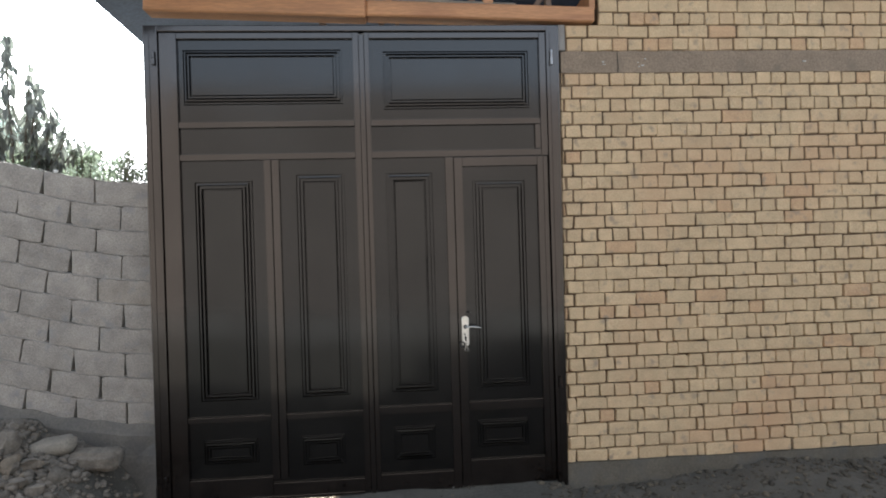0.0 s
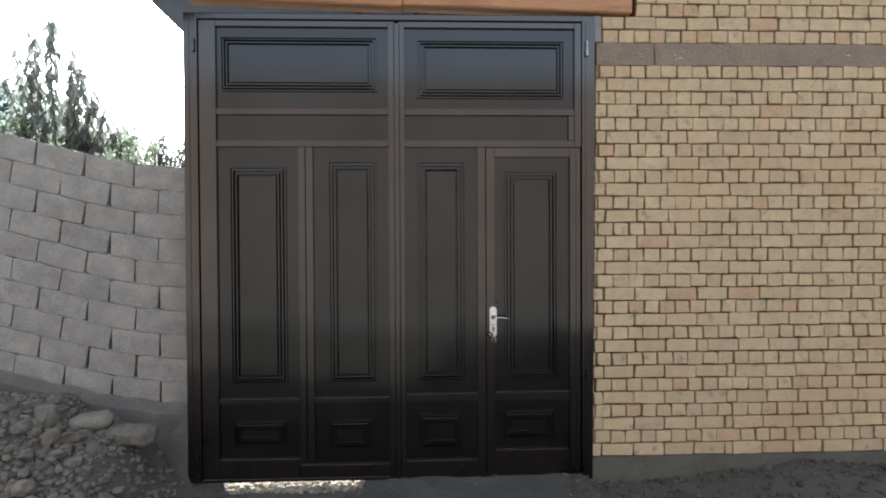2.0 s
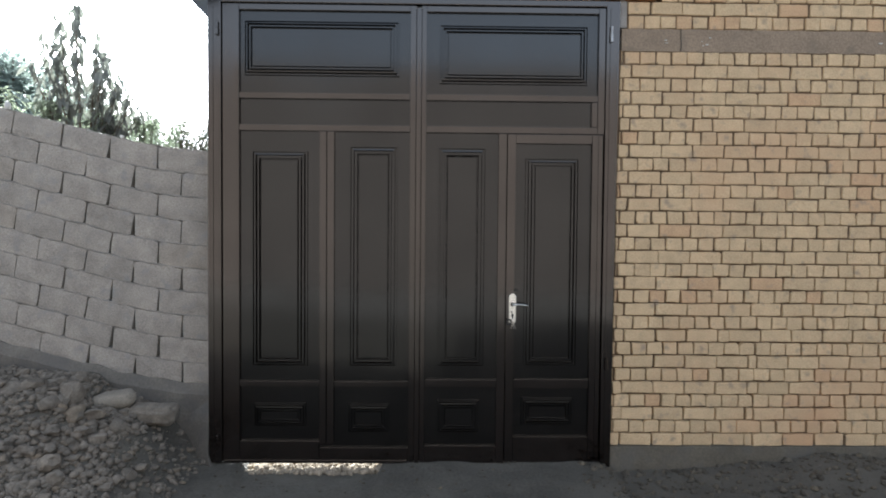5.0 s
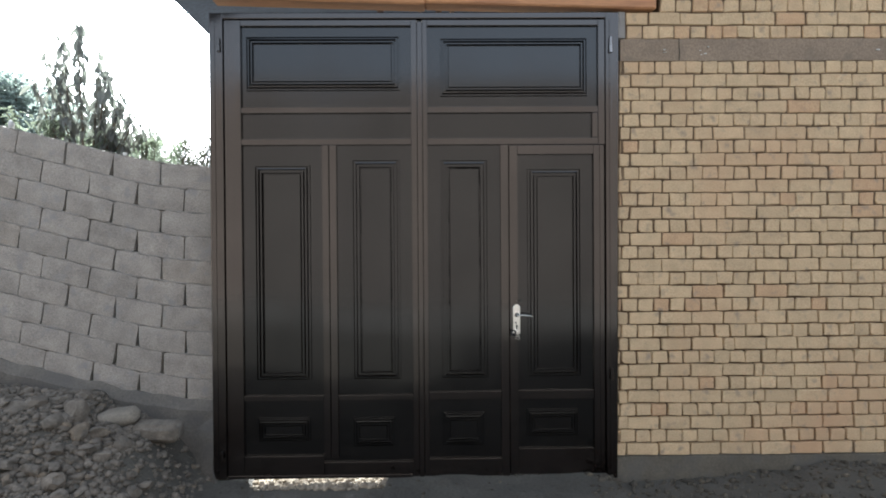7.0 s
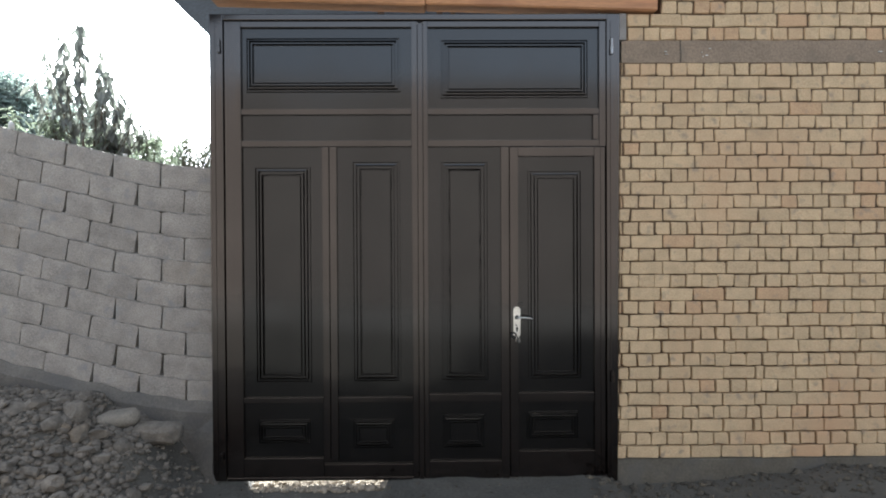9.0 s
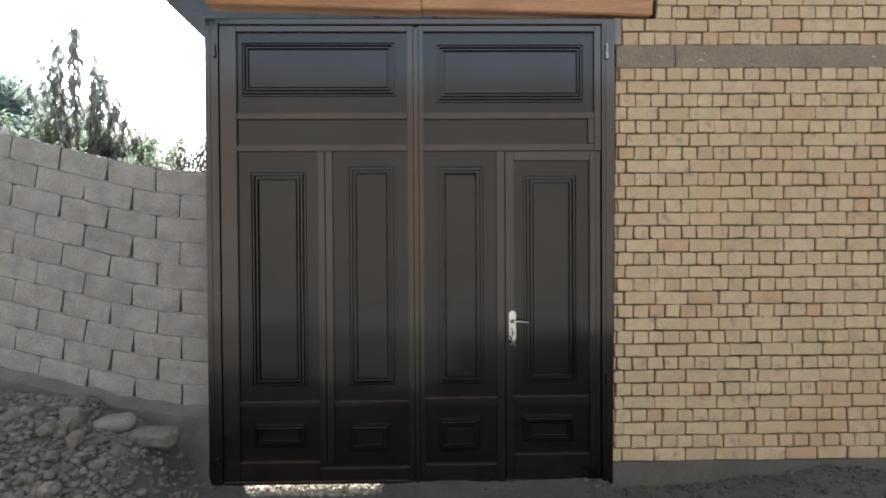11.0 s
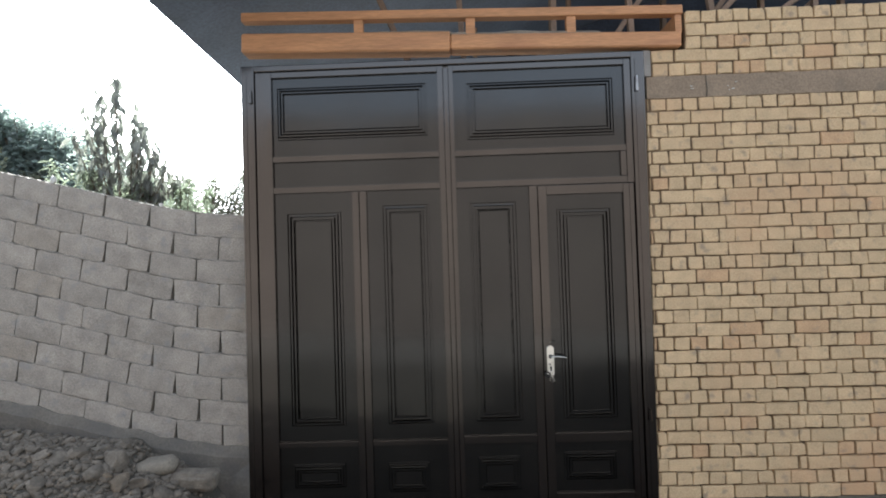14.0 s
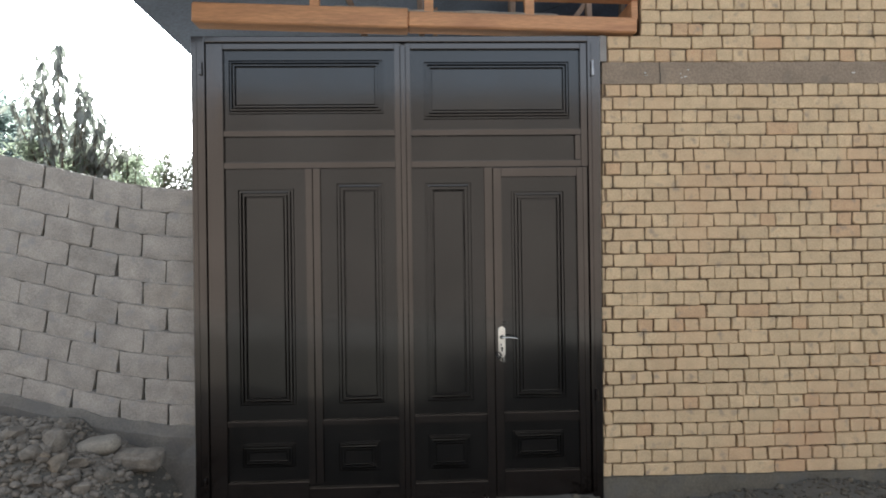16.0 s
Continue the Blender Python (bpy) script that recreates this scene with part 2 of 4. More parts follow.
def lane():
    """Added pale ground strip, out of view, that brightens the gate's reflection and bounces light."""
    xs = [-60, -30, -15] + [-10 + i for i in range(21)] + [15, 30, 60]
    ys = [-13.9, -13.2, -12.6, -11.8, -10.8, -9.8, -9.0, -8.2]
    verts = [(x, y + 0.25 * noise.noise((x * 0.4, y, 3)), max(ground_z(x, y), -0.215) + (0.02 if ys[0] < y < ys[-1] else -0.03)) for y in ys for x in xs]
    w = len(xs)
    faces = [(j * w + i, j * w + i + 1, (j + 1) * w + i + 1, (j + 1) * w + i) for j in range(len(ys) - 1) for i in range(w - 1)]
    me = bpy.data.meshes.new("lane")
    me.from_pydata(verts, [], faces)
    me.materials.append(M_BOUNCE)
    tagged(new("bounce_strip", me), "added pale ground strip behind the camera, mirrored in the gate", "lane", kind="structure")


lane()


def reflected_wall():
    """Plain wall added unseen behind the camera, closing the place and filling the gate's reflection."""
    bm = bmesh.new()
    rows = []
    for i in range(46):
        x = -26 + i
        top = 6.7 + 0.35 * noise.noise((x * 0.35, 2, 5))
        rows.append([bm.verts.new(v) for v in ((x, -14.0, -0.4), (x, -14.08, top), (x, -14.42, top), (x, -14.5, -0.4))])
    for a, b in zip(rows, rows[1:]):
        for k in range(4):
            bm.faces.new((a[k], a[(k + 1) % 4], b[(k + 1) % 4], b[k]))
    bm.faces.new(rows[0])
    bm.faces.new(rows[-1][::-1])
    thing("wall_backdrop", bm, M_BACKDROP, "added plain brown wall behind the camera, mirrored in the gate", "wall", kind="structure")


reflected_wall()

# ---------------------------------------------------------------- brick wall
P, BH = 0.105, 0.0942
X_LEFT, X_RIGHT = -0.193, 2.95
BAND_LOW, BAND_TOP = 3.146, 3.320


def wall_core():
    bm = bmesh.new()
    box(bm, X_LEFT - 0.010, 7.0, 0.042, 0.38, -0.02, BAND_LOW)
    # mortar face: nearly flush high up, raked and crumbled out low down
    nx, nz = 128, 106
    grid = []
    for j in range(nz + 1):
        z = -0.02 + (BAND_LOW + 0.02) * j / nz
        line = []
        for i in range(nx + 1):
            x = X_LEFT - 0.010 + 0.025 * i
            raked = step(2.0, 0.7, z + 0.55 * noise.noise((x * 1.3, 4, z * 1.3)))
            line.append(bm.verts.new((x, 0.0085 + 0.026 * raked + 0.004 * noise.noise((x * 14, 1, z * 14)), z)))
        grid.append(line)
    for p, q in zip(grid, grid[1:]):
        for i in range(nx):
            bm.faces.new((p[i], p[i + 1], q[i + 1], q[i]))
    lower = thing("wall_brick", bm, M_MORTAR, "yellow brick wall with recessed dark mortar joints", "wall", kind="structure")
    bm = bmesh.new()
    box(bm, X_LEFT + 0.06, 7.0, 0.011, 0.38, BAND_TOP, BAND_TOP + 2 * P)
    box(bm, 0.14, 7.0, 0.011, 0.38, BAND_TOP + 2 * P, BAND_TOP + 5 * P - 0.012)
    upper = thing("wall_upper", bm, M_MORTAR, "yellow brick courses above the concrete band", "wall", kind="structure")
    bm = bmesh.new()
    x, ring = X_LEFT + 0.02, []
    while x < 7.0:
        ring.append(x)
        x += 0.06
    rows = [[bm.verts.new(v) for v in ((x, 0.37, BAND_LOW), (x, 0.004 + 0.006 * noise.noise((x * 4, 1, 1)), BAND_LOW - 0.001 + 0.007 * noise.noise((x * 9, 2, 1))), (x, 0.004 + 0.006 * noise.noise((x * 4, 7, 1)), BAND_TOP - 0.001 + 0.007 * noise.noise((x * 9, 4, 1))), (x, 0.37, BAND_TOP))] for x in ring]
    for a, b in zip(rows, rows[1:]):
        for k in range(4):
            bm.faces.new((a[k], a[(k + 1) % 4], b[(k + 1) % 4], b[k]))
    bm.faces.new(rows[0])
    bm.faces.new(rows[-1][::-1])
    band = thing("concrete_band", bm, M_CONC, "grey cast concrete belt through the brick wall", "concrete belt", kind="structure")
    bm = bmesh.new()
    for i in range(6):
        x = 0.296 + rnd.uniform(-0.004, 0.004)
        box(bm, x, x + rnd.uniform(0.002, 0.005), -0.004, 0.01, BAND_LOW + i * 0.029, BAND_LOW + (i + 1) * 0.029)
    for _ in range(7):
        x, z = rnd.choice((0.16, 0.48, 0.52, 1.9)) + rnd.uniform(-0.03, 0.03), BAND_LOW + rnd.uniform(0.03, 0.11)
        splash = bmesh.new()
        box(splash, x, x + rnd.uniform(0.008, 0.03), -0.007, 0.002, z, z + rnd.uniform(0.004, 0.014), 0.002)
        part("lime_splash", splash, M_LIME, band, "pale lime splash")
    part("crack", bm, M_DARK, band, "dark vertical crack in the concrete")
    bm = bmesh.new()
    n = 40
    lo, hi = [], []
    for i in range(n + 1):
        x = X_LEFT - 0.021 + i * 0.18
        wob = 0.006 * noise.noise((x * 3, 5, 2))
        lo.append((bm.verts.new((x, -0.03 + wob, -0.55)), bm.verts.new((x, -0.006 + wob, -0.012)), bm.verts.new((x, 0.03, 0.002)), bm.verts.new((x, 0.36, 0.0))))
    for a, b in zip(lo, lo[1:]):
        for k in range(3):
            bm.faces.new((a[k], b[k], b[k + 1], a[k + 1]))
    bm.faces.new(lo[0])
    bm.faces.new(lo[-1][::-1])
    thing("brick_footing", bm, M_FOOT, "rough grey concrete footing under the brick wall", "footing", kind="structure", smooth=False)
    return lower, upper


def brick_shape(length, seed):
    """One worn brick: uneven outline, chamfered face."""
    r = random.Random(seed)
    bm = bmesh.new()
    j = lambda s: r.uniform(-s, s)
    out = []
    hx, hz = length / 2, BH / 2
    for sx, sz in ((-1, -1), (1, -1), (1, 1), (-1, 1)):
        out.append((sx * hx + j(0.005), sz * hz + j(0.0042)))
    c = 0.0042 + r.uniform(0, 0.0025)
    chip = r.randrange(4) if r.random() < 0.4 else -1
    loop = []
    for i, (x, z) in enumerate(out):
        px, pz = out[i - 1]
        nx, nz = out[(i + 1) % 4]
        k = c * (2.6 if i == chip else 0.8)
        d1 = Vector((px - x, pz - z)).normalized()
        d2 = Vector((nx - x, nz - z)).normalized()
        for d in (d1, d2):
            loop.append(Vector((x, z)) + d * k * 0.9)
    ragged = []
    for i, q in enumerate(loop):
        ragged.append(q)
        if i % 2:
            e = loop[(i + 1) % 8]
            cuts = 3 if (e - q).length > 0.15 else 2
            for m in range(1, cuts):
                ragged.append(q.lerp(e, m / cuts + j(0.08)) + Vector((j(0.0022), j(0.0022))))
    front, rim, back = [], [], []
    for q in ragged:
        rim.append(bm.verts.new((q.x, 0.006, q.y)))
        inn = Vector((q.x * (1 - c * 0.7 / hx), q.y * (1 - c * 0.7 / hz)))
        front.append(bm.verts.new((inn.x, j(0.0012), inn.y)))
        back.append(bm.verts.new((q.x, 0.05, q.y)))
    bm.faces.new(front)
    n = len(front)
    for i in range(n):
        k = (i + 1) % n
        bm.faces.new((front[i], rim[i], rim[k], front[k]))
        bm.faces.new((rim[i], back[i], back[k], rim[k]))
    return mesh_of("brick", bm, M_BRICK)


BRICKS = {}


def brick_mesh(length, r):
    key = (round(length / 0.006), r.randrange(11))
    if key not in BRICKS:
        BRICKS[key] = brick_shape(key[0] * 0.006, key[0] * 31 + key[1])
    return BRICKS[key]


def lay_course(header, x_from, joint, r, filler=None, pitch=None):
    """The bricks of one course as (middle, length): a cut piece up to the first joint, then an even bond."""
    pitch = pitch or (0.1248 if header else 0.2527)
    gap = 0.0092
    rows = []
    if joint - x_from > 0.012:
        slack = r.uniform(0, 0.010)
        rows.append(((x_from + joint - slack) / 2, joint - x_from - gap - slack))
    x, off = joint, 0.0
    while x < X_RIGHT:
        w = pitch
        if filler and x > filler[0] - pitch / 2:
            w = filler[1]
            filler = None
        nxt = 0.0035 * r.uniform(-1, 1)
        rows.append((x + (w + off + nxt) / 2, w - off + nxt - gap - r.uniform(-0.003, 0.005)))
        x, off = x + w, nxt
    return rows


def lay_wall(lower, upper):
    r = random.Random(21)
    far = []
    fillers = {0: (0.88, 0.062), 1: (0.808, 0.197), 2: (0.88, 0.060), 4: (0.89, 0.092), 6: (0.90, 0.074), 8: (0.64, 0.092), 24: (0.42, 0.153)}
    for k in range(35):
        low = k < 30
        z = k * P if low else BAND_TOP + 0.004 + (k - 30) * P
        header = (k % 2 == 1) if low else (k % 2 == 0)
        pitch = None
        if low:
            pitch = (0.1268 if 10 <= k <= 26 else 0.1248) if header else (0.2547 if 9 < k < 22 else 0.2525)
            # the reveal by the gate leans a little out of plumb
            start = -0.216 + 0.0095 * z + 0.010 * r.random() ** 2
            joint = (-0.188 + 0.0125 * z if header else -0.133 + 0.016 * z) + r.uniform(-0.004, 0.004)
        elif k < 32:
            start = X_LEFT + 0.065
            joint = start if header else start + 0.18
            pitch = 0.1275 if header else None
        else:
            start = 0.145
            joint = start if header else start + 0.165
            pitch = 0.1275 if header else None
        for x, length in lay_course(header, start, joint, r, fillers.get(k), pitch):
            m = brick_mesh(length, r)
            place = Matrix.Translation((x, r.uniform(-0.0045, 0.003), z + BH / 2 + r.uniform(-0.002, 0.002))) @ pose(0, 0, 0, r.uniform(-0.6, 0.6), r.uniform(-0.5, 0.5), r.uniform(-0.8, 0.8))
            if low and x > 1.55:
                far.append((m, place))
                continue
            ob = new("brick", m)
            ob.matrix_world = place
            ob.parent = lower if low else upper
    verts, faces = [], []
    for m, place in far:
        o = len(verts)
        verts += [tuple(place @ v.co) for v in m.vertices]
        faces += [tuple(o + i for i in f.vertices) for f in m.polygons]
    me = bpy.data.meshes.new("bricks_rest")
    me.from_pydata(verts, [], faces)
    me.materials.append(M_BRICK)
    ob = tagged(new("bricks_rest", me), "further yellow bricks of the same wall", kind="stuff")
    ob.parent = lower


# ---------------------------------------------------------------- block wall
WY, WT, BP, CP = 0.19, 0.19, 0.3865, 0.1945


def base_z(x):
    """Height of the bed of the lowest course: level at the gate, then climbing the slope."""
    u = max(0.0, -3.50 - x)
    z, du = 0.403, 0.05
    t = 0.0
    while t < u:
        d = min(du, u - t)
        z += d * (0.07 + 0.18 * step(0.0, 0.9, t + d / 2))
        t += d
    return z


def block_shape(xa, xb, k, r):
    """One hollow block laid between joints xb (far) and xa (near the gate), its corners knocked and its arrises rough."""
    bm = bmesh.new()
    yf = WY + r.uniform(-0.006, 0.004)
    wide = 0.014 if xa > -4.4 else 0.007
    near_low, near_top = 0.003 + wide * r.random(), 0.003 + 0.3 * wide * r.random()
    far_low, far_top = 0.003 + wide * r.random(), 0.002 + 0.5 * wide * r.random()
    lean = 0.011 * step(-3.6, -4.3, xa) + 0.003
    seg, rows = 9, 4
    twist = r.uniform(-0.003, 0.003)
    grid = []
    for j in range(rows + 1):
        g = j / rows
        h = k * CP + 0.005 + (CP - 0.0105) * g
        sway = lean * (2 * g - 1)
        a = xa - (near_low * (1 - g) + near_top * g) + (sway if xa < -3.5 else 0)
        b = xb + (far_low * (1 - g) + far_top * g) + sway
        line = []
        for i in range(seg + 1):
            f = i / seg
            x = b + (a - b) * f
            z = base_z(x) + h
            if j in (0, rows):
                z += r.uniform(-0.0035, 0.0035) + (0.002 if j == 0 else -0.002) * (i in (0, seg)) * 3
            if i in (0, seg):
                x += r.uniform(-0.0025, 0.0025)
            y = yf + twist * (2 * f - 1) + r.uniform(-0.0008, 0.0008)
            if j in (0, rows) or i in (0, seg):
                y += 0.005
            line.append(Vector((x, y, z)))
        grid.append(line)
    fr = [[bm.verts.new(v) for v in line] for line in grid]
    for p, q in zip(fr, fr[1:]):
        for i in range(seg):
            bm.faces.new((p[i], p[i + 1], q[i + 1], q[i]))
    rim = fr[0] + [fr[j][seg] for j in range(1, rows + 1)] + fr[rows][seg - 1::-1] + [fr[j][0] for j in range(rows - 1, 0, -1)]
    back = [bm.verts.new((v.co.x, WY + WT, v.co.z)) for v in rim]
    for i in range(len(rim)):
        j = (i + 1) % len(rim)
        bm.faces.new((rim[i], back[i], back[j], rim[j]))
    bm.faces.new(back)
    return bm


def block_wall():
    r = random.Random(5)
    xs = [-3.462 - 0.06 * i for i in range(52)]
    bm = bmesh.new()
    rows = []
    for x in xs:
        b = base_z(x)
        rows.append([bm.verts.new(v) for v in ((x, WY + 0.075, b), (x, WY + 0.075, b + 10 * CP - 0.012), (x, WY + WT - 0.03, b + 10 * CP - 0.012), (x, WY + WT - 0.03, b))])
    for a, b in zip(rows, rows[1:]):
        for k in range(4):
            bm.faces.new((a[k], a[(k + 1) % 4], b[(k + 1) % 4], b[k]))
    bm.faces.new(rows[0])
    bm.faces.new(rows[-1][::-1])
    # bed mortar, squeezed out unevenly
    fine = [-3.462 - 0.02 * i for i in range(150)]
    for k in range(1, 10):
        strip = []
        for x in fine:
            d = 0.007 + 0.014 * noise.noise((x * 5, k * 3.1, 9)) + 0.006 * noise.noise((x * 21, k * 3.1, 2))
            z = base_z(x) + k * CP
            up = 0.007 + 0.004 * noise.noise((x * 13, k * 2.3, 5))
            strip.append([bm.verts.new(v) for v in ((x, WY + 0.076, z - 0.009), (x, WY + d, z - 0.004), (x, WY + d - 0.002, z + up), (x, WY + 0.076, z + 0.011))])
        for a, b in zip(strip, strip[1:]):
            for j in range(3):
                bm.faces.new((a[j], a[j + 1], b[j + 1], b[j]))
    wall = thing("wall_block", bm, M_BMORTAR, "grey cinder block wall, its courses bending up a slope", "wall", kind="structure")
    for k in range(10):
        xa = -3.442
        xb = -3.714 if k % 2 == 0 else -3.904
        while xa > -6.4:
            part("block", block_shape(xa, xb, k, r), M_BLOCK, wall)
            xa, xb = xb, xb - BP + r.uniform(-0.006, 0.006)
    # mortar skim and crumbs left along the top
    bm = bmesh.new()
    rows = []
    for i in range(260):
        x = -3.47 - i * 0.011
        z = base_z(x) + 10 * CP - 0.006
        h = 0.007 + 0.012 * max(0.0, noise.noise((x * 9, 3, 1))) + 0.006 * noise.noise((x * 31, 1, 1))
        w = 0.012 * noise.noise((x * 6, 8, 1))
        rows.append([bm.verts.new(v) for v in ((x, WY + 0.012 + w, z), (x, WY + 0.022 + w, z + h), (x, WY + 0.16, z + h * 0.8), (x, WY + 0.175, z))])
    for a, b in zip(rows, rows[1:]):
        for k in range(3):
            bm.faces.new((a[k], a[k + 1], b[k + 1], b[k]))
    part("mortar_skim", bm, M_PALE, wall, "pale dried mortar skim along the wall top")
    for x, size in ((-5.14, 0.026), (-4.205, 0.017), (-4.885, 0.011)):
        bm = bmesh.new()
        pebble(bm, (0, 0, 0), size, r, 0.8 if size < 0.02 else 1.5, 2)
        ob = thing("mortar_lump", bm, M_LIME, "pale lump of dried mortar on the block wall top", "mortar lump", smooth=True)
        ob.location = (x, WY + 0.04, base_z(x) + 10 * CP + size * 0.7)
    # poured footing below, following the slope
    bm = bmesh.new()
    rows = []
    for i in range(60):
        x = -3.452 - i * 0.06
        p = Vector((x, 0, base_z(x)))
        wob = 0.02 * noise.noise((i * 0.35, 3, 1))
        rows.append([bm.verts.new(v) for v in ((p.x, WY - 0.075 + wob, -0.5), (p.x, WY - 0.06 + wob, p.z - 0.05 + wob * 0.6), (p.x, WY - 0.009, p.z + 0.03 + 1.5 * wob), (p.x, WY + 0.02, p.z + 0.03 + 1.5 * wob), (p.x, WY + WT + 0.03, p.z - 0.004), (p.x, WY + WT + 0.03, -0.5))])
    for a, b in zip(rows, rows[1:]):
        for k in range(5):
            bm.faces.new((a[k], a[k + 1], b[k + 1], b[k]))
    bm.faces.new(rows[0])
    bm.faces.new(rows[-1][::-1])
    thing("block_footing", bm, M_SMEAR, "smeared grey concrete footing under the block wall", "footing", kind="structure")
    # concrete fillet beside the gate post
    bm = bmesh.new()
    rows = []
    for i in range(13):
        f = i / 12
        z = -0.32 + f * 0.70
        w = 0.012 * noise.noise((f * 5, 1, 4))
        xr = -3.424 + 0.085 * step(0.40, 0.0, f) + w * 0.3
        rows.append([bm.verts.new(v) for v in ((-3.66 - 0.05 * (1 - f) + w, 0.14, z), (-3.55 + w, 0.155 - 0.15 * (1 - f) + w, z), (xr, 0.16 - 0.27 * (1 - f) ** 0.7, z), (xr, 0.30, z), (-3.66, 0.30, z))])
    for a, b in zip(rows, rows[1:]):
        for k in range(5):
            bm.faces.new((a[k], a[(k + 1) % 5], b[(k + 1) % 5], b[k]))
    bm.faces.new(rows[-1])
    bm.faces.new(rows[0][::-1])
    thing("post_footing", bm, M_SMEAR, "rough concrete fillet poured round the gate post foot", "footing", kind="structure")


# ---------------------------------------------------------------- gate
def moulded(x0, x1, z0, z1, profile):
    """A panel with a stepped border: rings of (inset, depth), the last one filled."""
    bm = bmesh.new()
    rings = []
    for inset, y in profile:
        rings.append([bm.verts.new(v) for v in ((x0 + inset, y, z0 + inset), (x1 - inset, y, z0 + inset), (x1 - inset, y, z1 - inset), (x0 + inset, y, z1 - inset))])
    for a, b in zip(rings, rings[1:]):
        for k in range(4):
            bm.faces.new((a[k], a[(k + 1) % 4], b[(k + 1) % 4], b[k]))
    bm.faces.new(rings[-1])
    return bm


TALL = [(0, 0.034), (0.001, 0.010), (0.009, 0.010), (0.012, 0.032), (0.021, 0.032), (0.024, -0.004), (0.034, -0.005), (0.037, 0.031), (0.048, 0.031), (0.051, -0.004), (0.061, -0.004), (0.064, 0.030), (0.074, 0.030), (0.078, 0.008)]
TOPS = [(inset * 0.9, 0.008 + (y - 0.008) * 0.85) for inset, y in TALL]
LOW = [(inset * 0.8, 0.008 + (y - 0.008) * 0.75) for inset, y in TALL]


def slat(x0, x1, z0, z1, y0=0.0, y1=0.05, bevel=0.0025):
    return box(bmesh.new(), x0, x1, y0, y1, z0, z1, bevel)


def build_gate():
    gate = empty("driveway_gate", (-1.8, 0.05, -0.2), "dark brown painted metal double gate with raised panels and wicket door", "gate")
    L, R, TOP, BOT = -3.42, -0.197, 3.525, -0.148
    for x0, x1, foot in ((L, L + 0.105, -0.148), (R - 0.1015, R, -0.34)):
        bm = slat(x0, x1, foot, TOP, -0.02, 0.09, 0.006)
        for v in bm.verts:
            if x1 == R and v.co.x > x1 - 0.02:
                v.co.x += -0.020 + 0.0065 * max(v.co.z, 0.0)
        part("frame_post", bm, M_PAINT, gate)
        bm = bmesh.new()
        box(bm, x0 + 0.028, x0 + 0.046, -0.027, -0.018, foot + 0.02, TOP - 0.06, 0.003)
        part("cover_strip", bm, M_PAINT, gate)
    part("head_rail", slat(L + 0.107, R - 0.1, 3.478, TOP, -0.02, 0.09, 0.006), M_PAINT, gate)

    # left leaf
    a0, a1 = L + 0.109, -1.792
    left = part("gate_leaf", box(bmesh.new(), a0, a1, 0.03, 0.042, BOT + 0.002, 3.472), M_SHEET, gate, "fixed double-panelled gate leaf")
    part("stile", slat(a0 + 0.001, -3.182, BOT, 3.474), M_PAINT, left)
    part("stile", slat(-1.838, a1, BOT, 3.474), M_PAINT, left)
    part("stile", slat(-2.548, -2.496, BOT + 0.15, 2.488), M_PAINT, left)
    part("stile", slat(-2.488, -2.434, BOT + 0.15, 2.488), M_PAINT, left)
    for z0, z1 in ((3.43, 3.474), (2.742, 2.790), (2.490, 2.540)):
        part("rail", slat(-3.180, -1.840, z0, z1, 0.002), M_PAINT, left)
    for x0, x1 in ((-3.180, -2.550), (-2.432, -1.840)):
        part("rail", slat(x0, x1, 0.462, 0.503, 0.004), M_PAINT, left)
    part("rail", slat(-3.180, -2.550, BOT, 0.022, 0.002), M_PAINT, left)
    part("rail", slat(-2.546, -1.840, BOT, -0.030, 0.002), M_PAINT, left)
    part("panel", moulded(-3.144, -1.926, 2.925, 3.352, TOPS), M_SHEET, left)
    part("panel", moulded(-3.085, -2.646, 0.620, 2.333, TALL), M_SHEET, left)
    part("panel", moulded(-2.314, -1.933, 0.620, 2.376, TALL), M_SHEET, left)
    part("panel", moulded(-3.070, -2.660, 0.135, 0.320, LOW), M_SHEET, left)
    part("panel", moulded(-2.320, -1.990, 0.090, 0.318, LOW), M_SHEET, left)

    part("bottom_lip", slat(a0 + 0.002, -1.842, BOT - 0.006, BOT + 0.020, -0.010, 0.0, 0.003), M_PAINT, left)

    # bar over the meeting stiles
    part("meeting_bar", slat(-1.789, -1.752, BOT - 0.004, 3.46, -0.014, 0.05, 0.006), M_PAINT, gate)

    BOT = -0.150
    # right leaf, with the opening of the wicket
    b0, b1 = -1.749, -0.300
    bm = bmesh.new()
    box(bm, b0, b1, 0.03, 0.042, 2.482, 3.472)
    box(bm, b0, -1.07, 0.03, 0.042, BOT + 0.002, 2.482)
    right = part("gate_leaf", bm, M_SHEET, gate, "opening gate leaf that carries the wicket door")
    part("stile", slat(b0 + 0.001, -1.712, BOT, 3.474), M_PAINT, right)
    part("stile", slat(-0.352, b1, 2.485, 3.474), M_PAINT, right)
    for z0, z1 in ((3.43, 3.474), (2.740, 2.790), (2.487, 2.540)):
        part("rail", slat(-1.710, -0.354, z0, z1, 0.002), M_PAINT, right)
    part("stile", slat(-0.400, -0.356, 2.542, 2.738, 0.004), M_PAINT, right)
    part("stile", slat(-1.134, -1.072, BOT, 2.485), M_PAINT, right)
    part("rail", slat(-1.710, -1.136, 0.462, 0.522, 0.004), M_PAINT, right)
    part("rail", slat(-1.710, -1.136, BOT, -0.012, 0.002), M_PAINT, right)
    part("panel", moulded(-1.610, -0.435, 2.875, 3.335, TOPS), M_SHEET, right)
